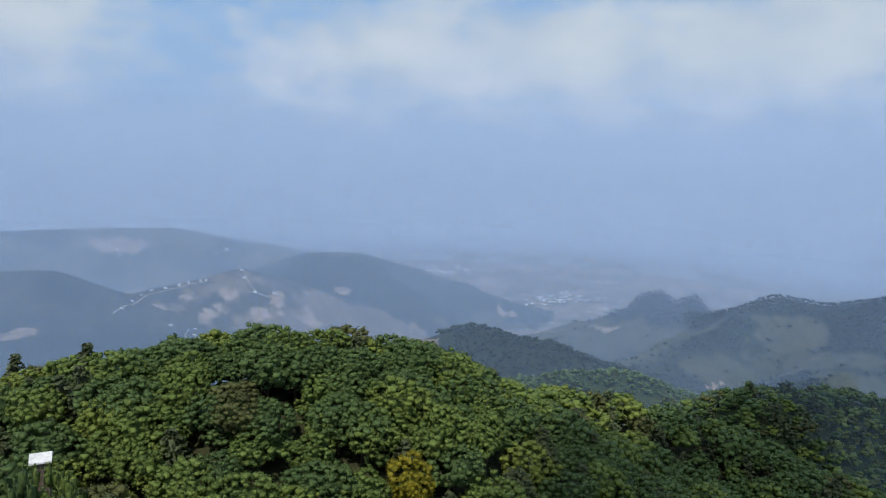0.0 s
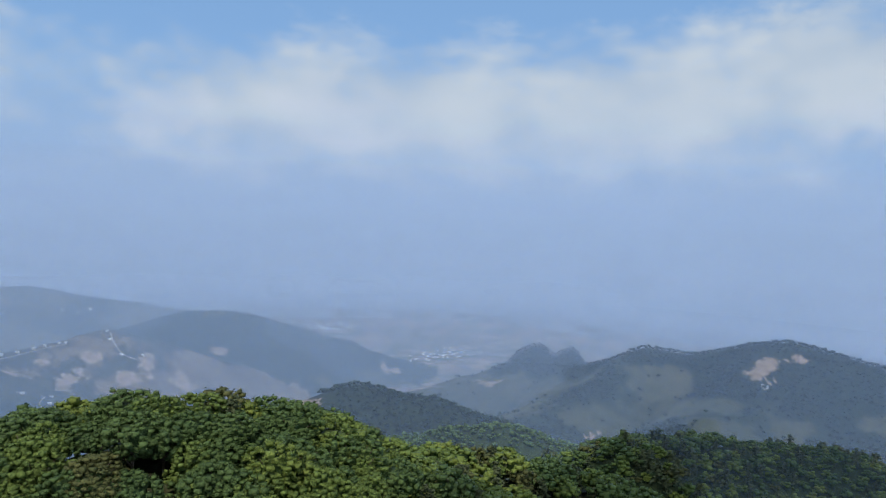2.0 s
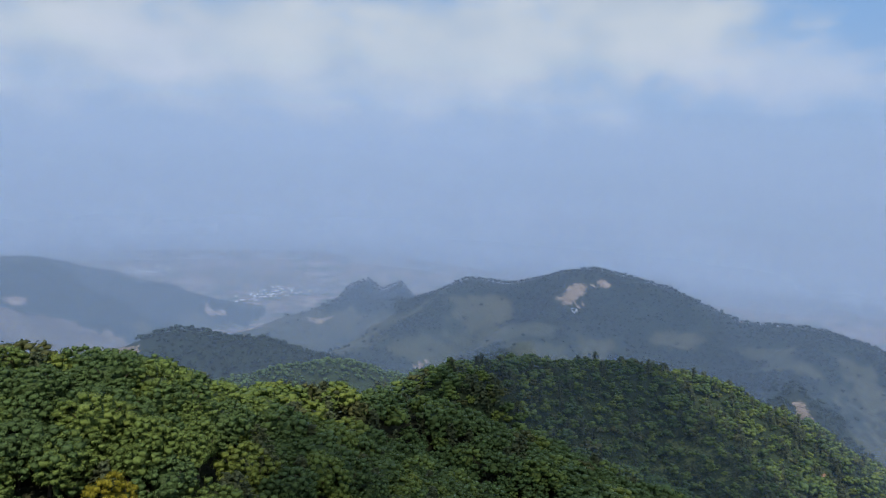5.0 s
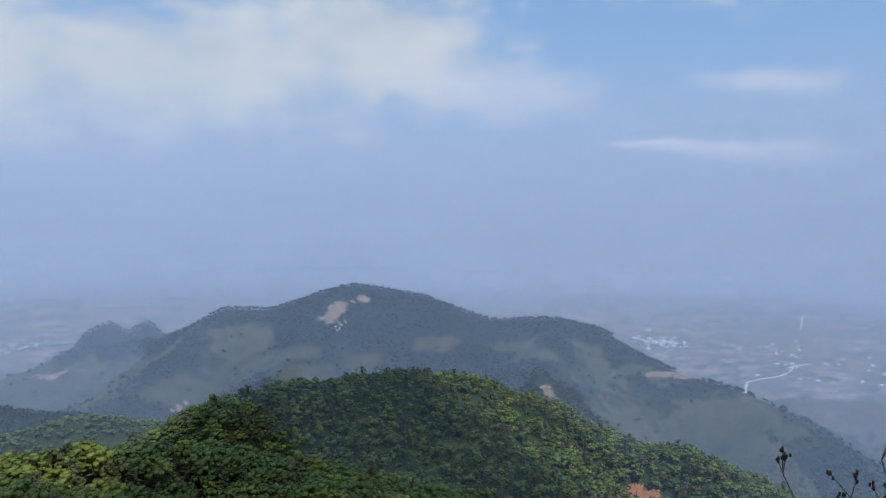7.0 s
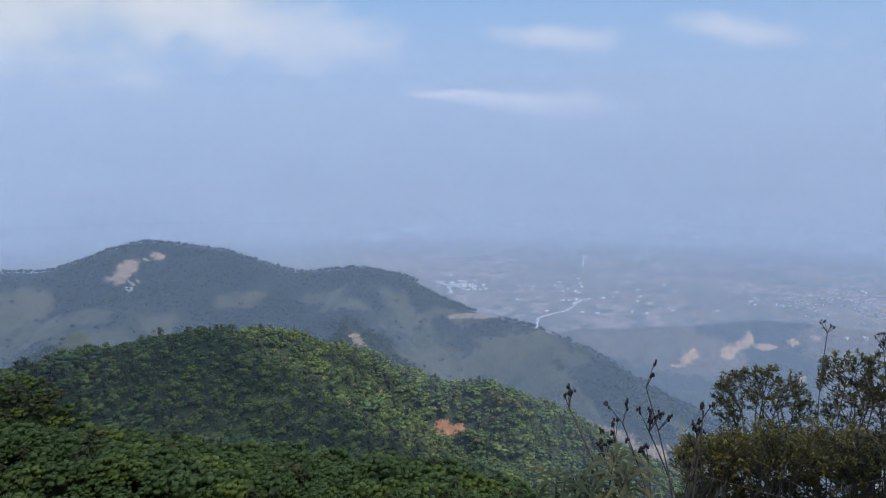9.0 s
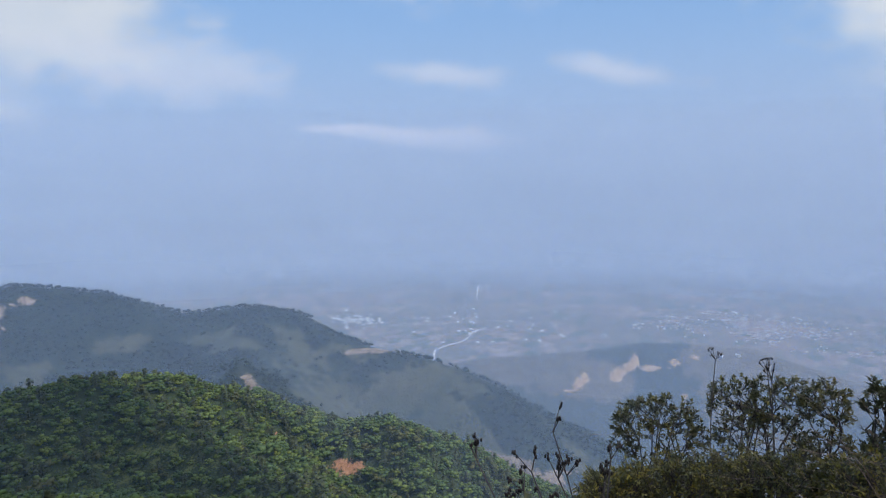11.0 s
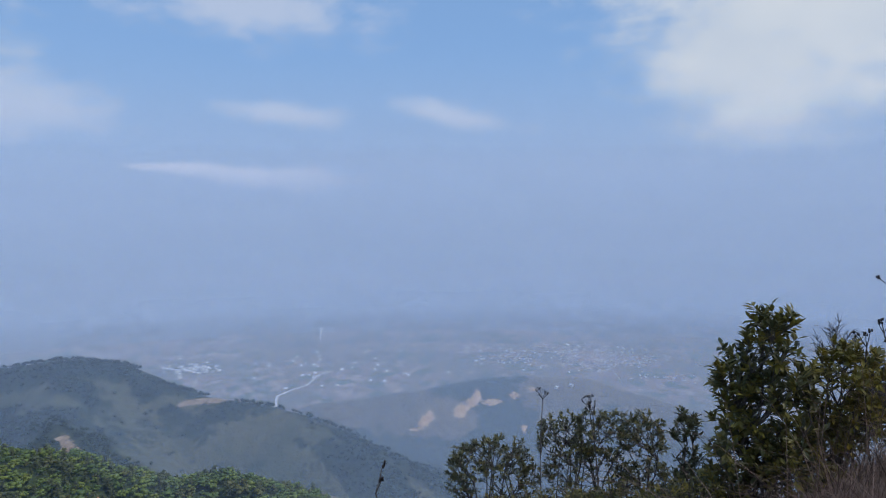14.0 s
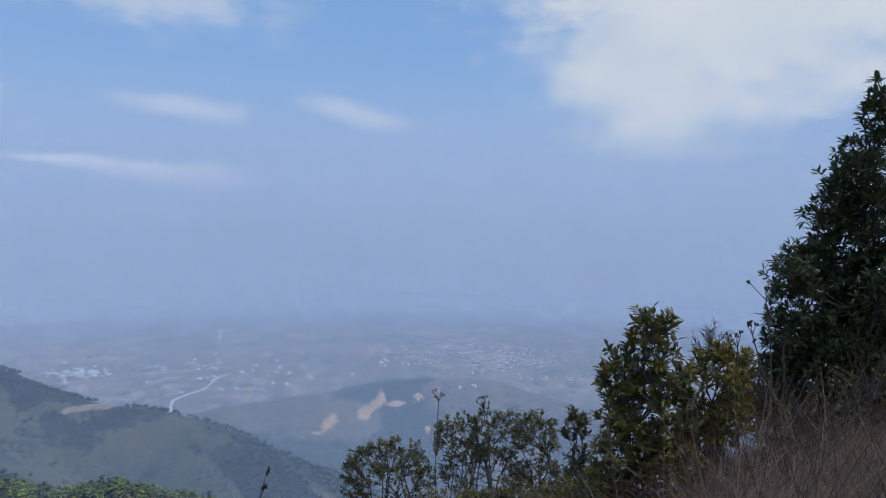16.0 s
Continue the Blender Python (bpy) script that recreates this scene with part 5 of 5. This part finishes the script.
for k, (az, d, top, n, lean) in enumerate([(76.9, 3.09, -1.27, 3, (-0.05, 0.22)), (77.0, 3.12, -1.27, 3, (-0.02, 0.11)), (77.6, 3.15, -1.38, 3, (0.0, 0.03)), (76.2, 3.05, -1.52, 2, (-0.10, 0.32)),
                                           (90.6, 6.2, -1.66, 3, (0.0, 0.0)), (93.6, 6.0, -1.52, 2, (0.0, 0.05)), (113.8, 5.0, -0.50, 2, (-0.10, 0.05)), (112.6, 5.2, -0.80, 2, (-0.1, 0))]):
    dead_flower(40 + k, az, d, top, n, lean)


def lance_plant(seed, az, d, top, n):
    """A plant with long drooping lance-shaped leaves in a whorl on a stem."""
    rng = np.random.default_rng(seed)
    x, y = d * math.sin(radians(az)), d * math.cos(radians(az))
    z = float(land(np.array([x]), np.array([y]))[0][0])
    t = thing("leafy_plant", pose(x, y, z - 0.03), "green plant with long drooping pointed leaves", "plant", "drooping plants")
    for _ in range(n):
        o = rng.normal(0, 0.10, 2)
        h = (top - z) * rng.uniform(0.82, 1.0)
        spine = np.column_stack([o[0] * np.linspace(0.2, 1, 6), o[1] * np.linspace(0.2, 1, 6), np.linspace(0, h, 6)])
        part("stem", mesh_of("plant_stem", *tube(spine, np.linspace(0.008, 0.004, 6), 5), [TWIG]), t)
        m = 13
        a = np.arange(m) * 2.4 + rng.uniform(0, 6)
        way = np.stack([np.cos(a), np.sin(a), rng.uniform(-0.25, 0.75, m)], -1)
        base = spine[-1] - np.array([0, 0, 1]) * np.linspace(0, 0.09, m)[:, None]
        part("leaf_whorl", mesh_of("leaf_whorl", *leaf_blades(rng, base, way, np.tile([0, 0, 1.0], (m, 1)), 0.175, 0.034, 0.2, 0.5), [SHRUB_LEAF[0 if rng.random() < 0.5 else 3]]), t)


for k, (az, d, top, n) in enumerate([(72.2, 2.91, -1.40, 1), (67.6, 2.91, -1.50, 3), (65.0, 2.95, -1.58, 2)]):
    lance_plant(60 + k, az, d, top, n)


def grass_patch(name, label, seed, n, az, d, length, width, material, stray):
    """Grass blades on the bank, thick at the foot and bending over."""
    rng = np.random.default_rng(seed)
    a, r = np.radians(rng.uniform(*az, n)), np.sqrt(rng.uniform(d[0] ** 2, d[1] ** 2, n))
    x, y = r * np.sin(a), r * np.cos(a)
    x, y = x + 0.12 * rng.normal(size=n), y + 0.12 * rng.normal(size=n)
    z = land(x, y)[0] - 0.02
    L = length * rng.uniform(0.5, 1.25, n) * (1 + 0.4 * fbm(x, y, 0.7, 2, seed))
    turn = rng.uniform(0, 6.283, n)
    bend = rng.uniform(0.2, stray, n)
    way = np.stack([np.cos(turn) * bend - 0.15, np.sin(turn) * bend + 0.10, np.ones(n)], -1)
    side = np.stack([-np.sin(turn + 0.7), np.cos(turn + 0.7), np.zeros(n)], -1) * width
    vs = []
    for s, wd in ((0, 1.0), (0.4, 0.8), (0.75, 0.55), (1.0, 0.12)):
        p = np.stack([x, y, z], -1) + way * (L * s)[:, None] - np.array([0, 0, 1]) * (L * bend * 0.55 * s * s)[:, None]
        p[:, :2] += (way[:, :2] * (L * s * s * 0.5)[:, None])
        vs += [p - side * wd, p + side * wd]
    v = np.stack(vs, 1).reshape(-1, 3)
    k = np.arange(n)[:, None] * 8
    f = np.vstack([k + [0, 1, 3, 2], k + [2, 3, 5, 4], k + [4, 5, 7, 6]])
    tagged(new(name, mesh_of(name, v, f, [material])), label, "grass", kind="stuff")


grass_patch("dry_grass", "thick pale dry grass on the bank", 71, 25000, (103, 150), (1.7, 6.6), 0.22, 0.0020, STRAW, 1.25)
grass_patch("dead_stems", "tall dead russet stems among the grass", 72, 1500, (109, 150), (2.8, 6.0), 0.72, 0.0022, RUSSET, 0.5)
grass_patch("long_straw", "long arching straw stems over the bank", 73, 700, (100, 145), (2.2, 5.2), 0.85, 0.0022, STRAW, 1.3)
grass_patch("slope_grass", "rough grass on the slope below the lookout", 74, 7000, (40, 102), (1.8, 8.0), 0.26, 0.0025, STRAW, 0.9)


def smoke(az, el, d, tall):
    """A thin white column of smoke over the fields."""
    k = np.linspace(0, 1, 14)
    foot = np.array(polar(az, el, d))
    v, f = tube(np.column_stack([foot[0] + 10 * k ** 2, foot[1] - 6 * k, foot[2] + tall * k]), 2.5 + 5 * k + 1.2 * np.sin(k * 19), 10)
    m = bpy.data.materials.new("white_smoke")
    m.use_nodes = True
    n = Nodes(m.node_tree)
    x_ = n.add("ShaderNodeMixShader", Fac=0.5)
    n.plug(x_.inputs[1], n.add("ShaderNodeBsdfTransparent").outputs[0])
    n.plug(x_.inputs[2], n.add("ShaderNodeBsdfDiffuse", Color=(0.9, 0.9, 0.9, 1)).outputs[0])
    n.add("ShaderNodeOutputMaterial", Surface=x_.outputs[0])
    tagged(new("smoke_column", mesh_of("smoke_column", v, f, [m], smooth=True)), "thin white column of smoke above the fields", "smoke")


smoke(70.8, -11.6, 3800, 75)
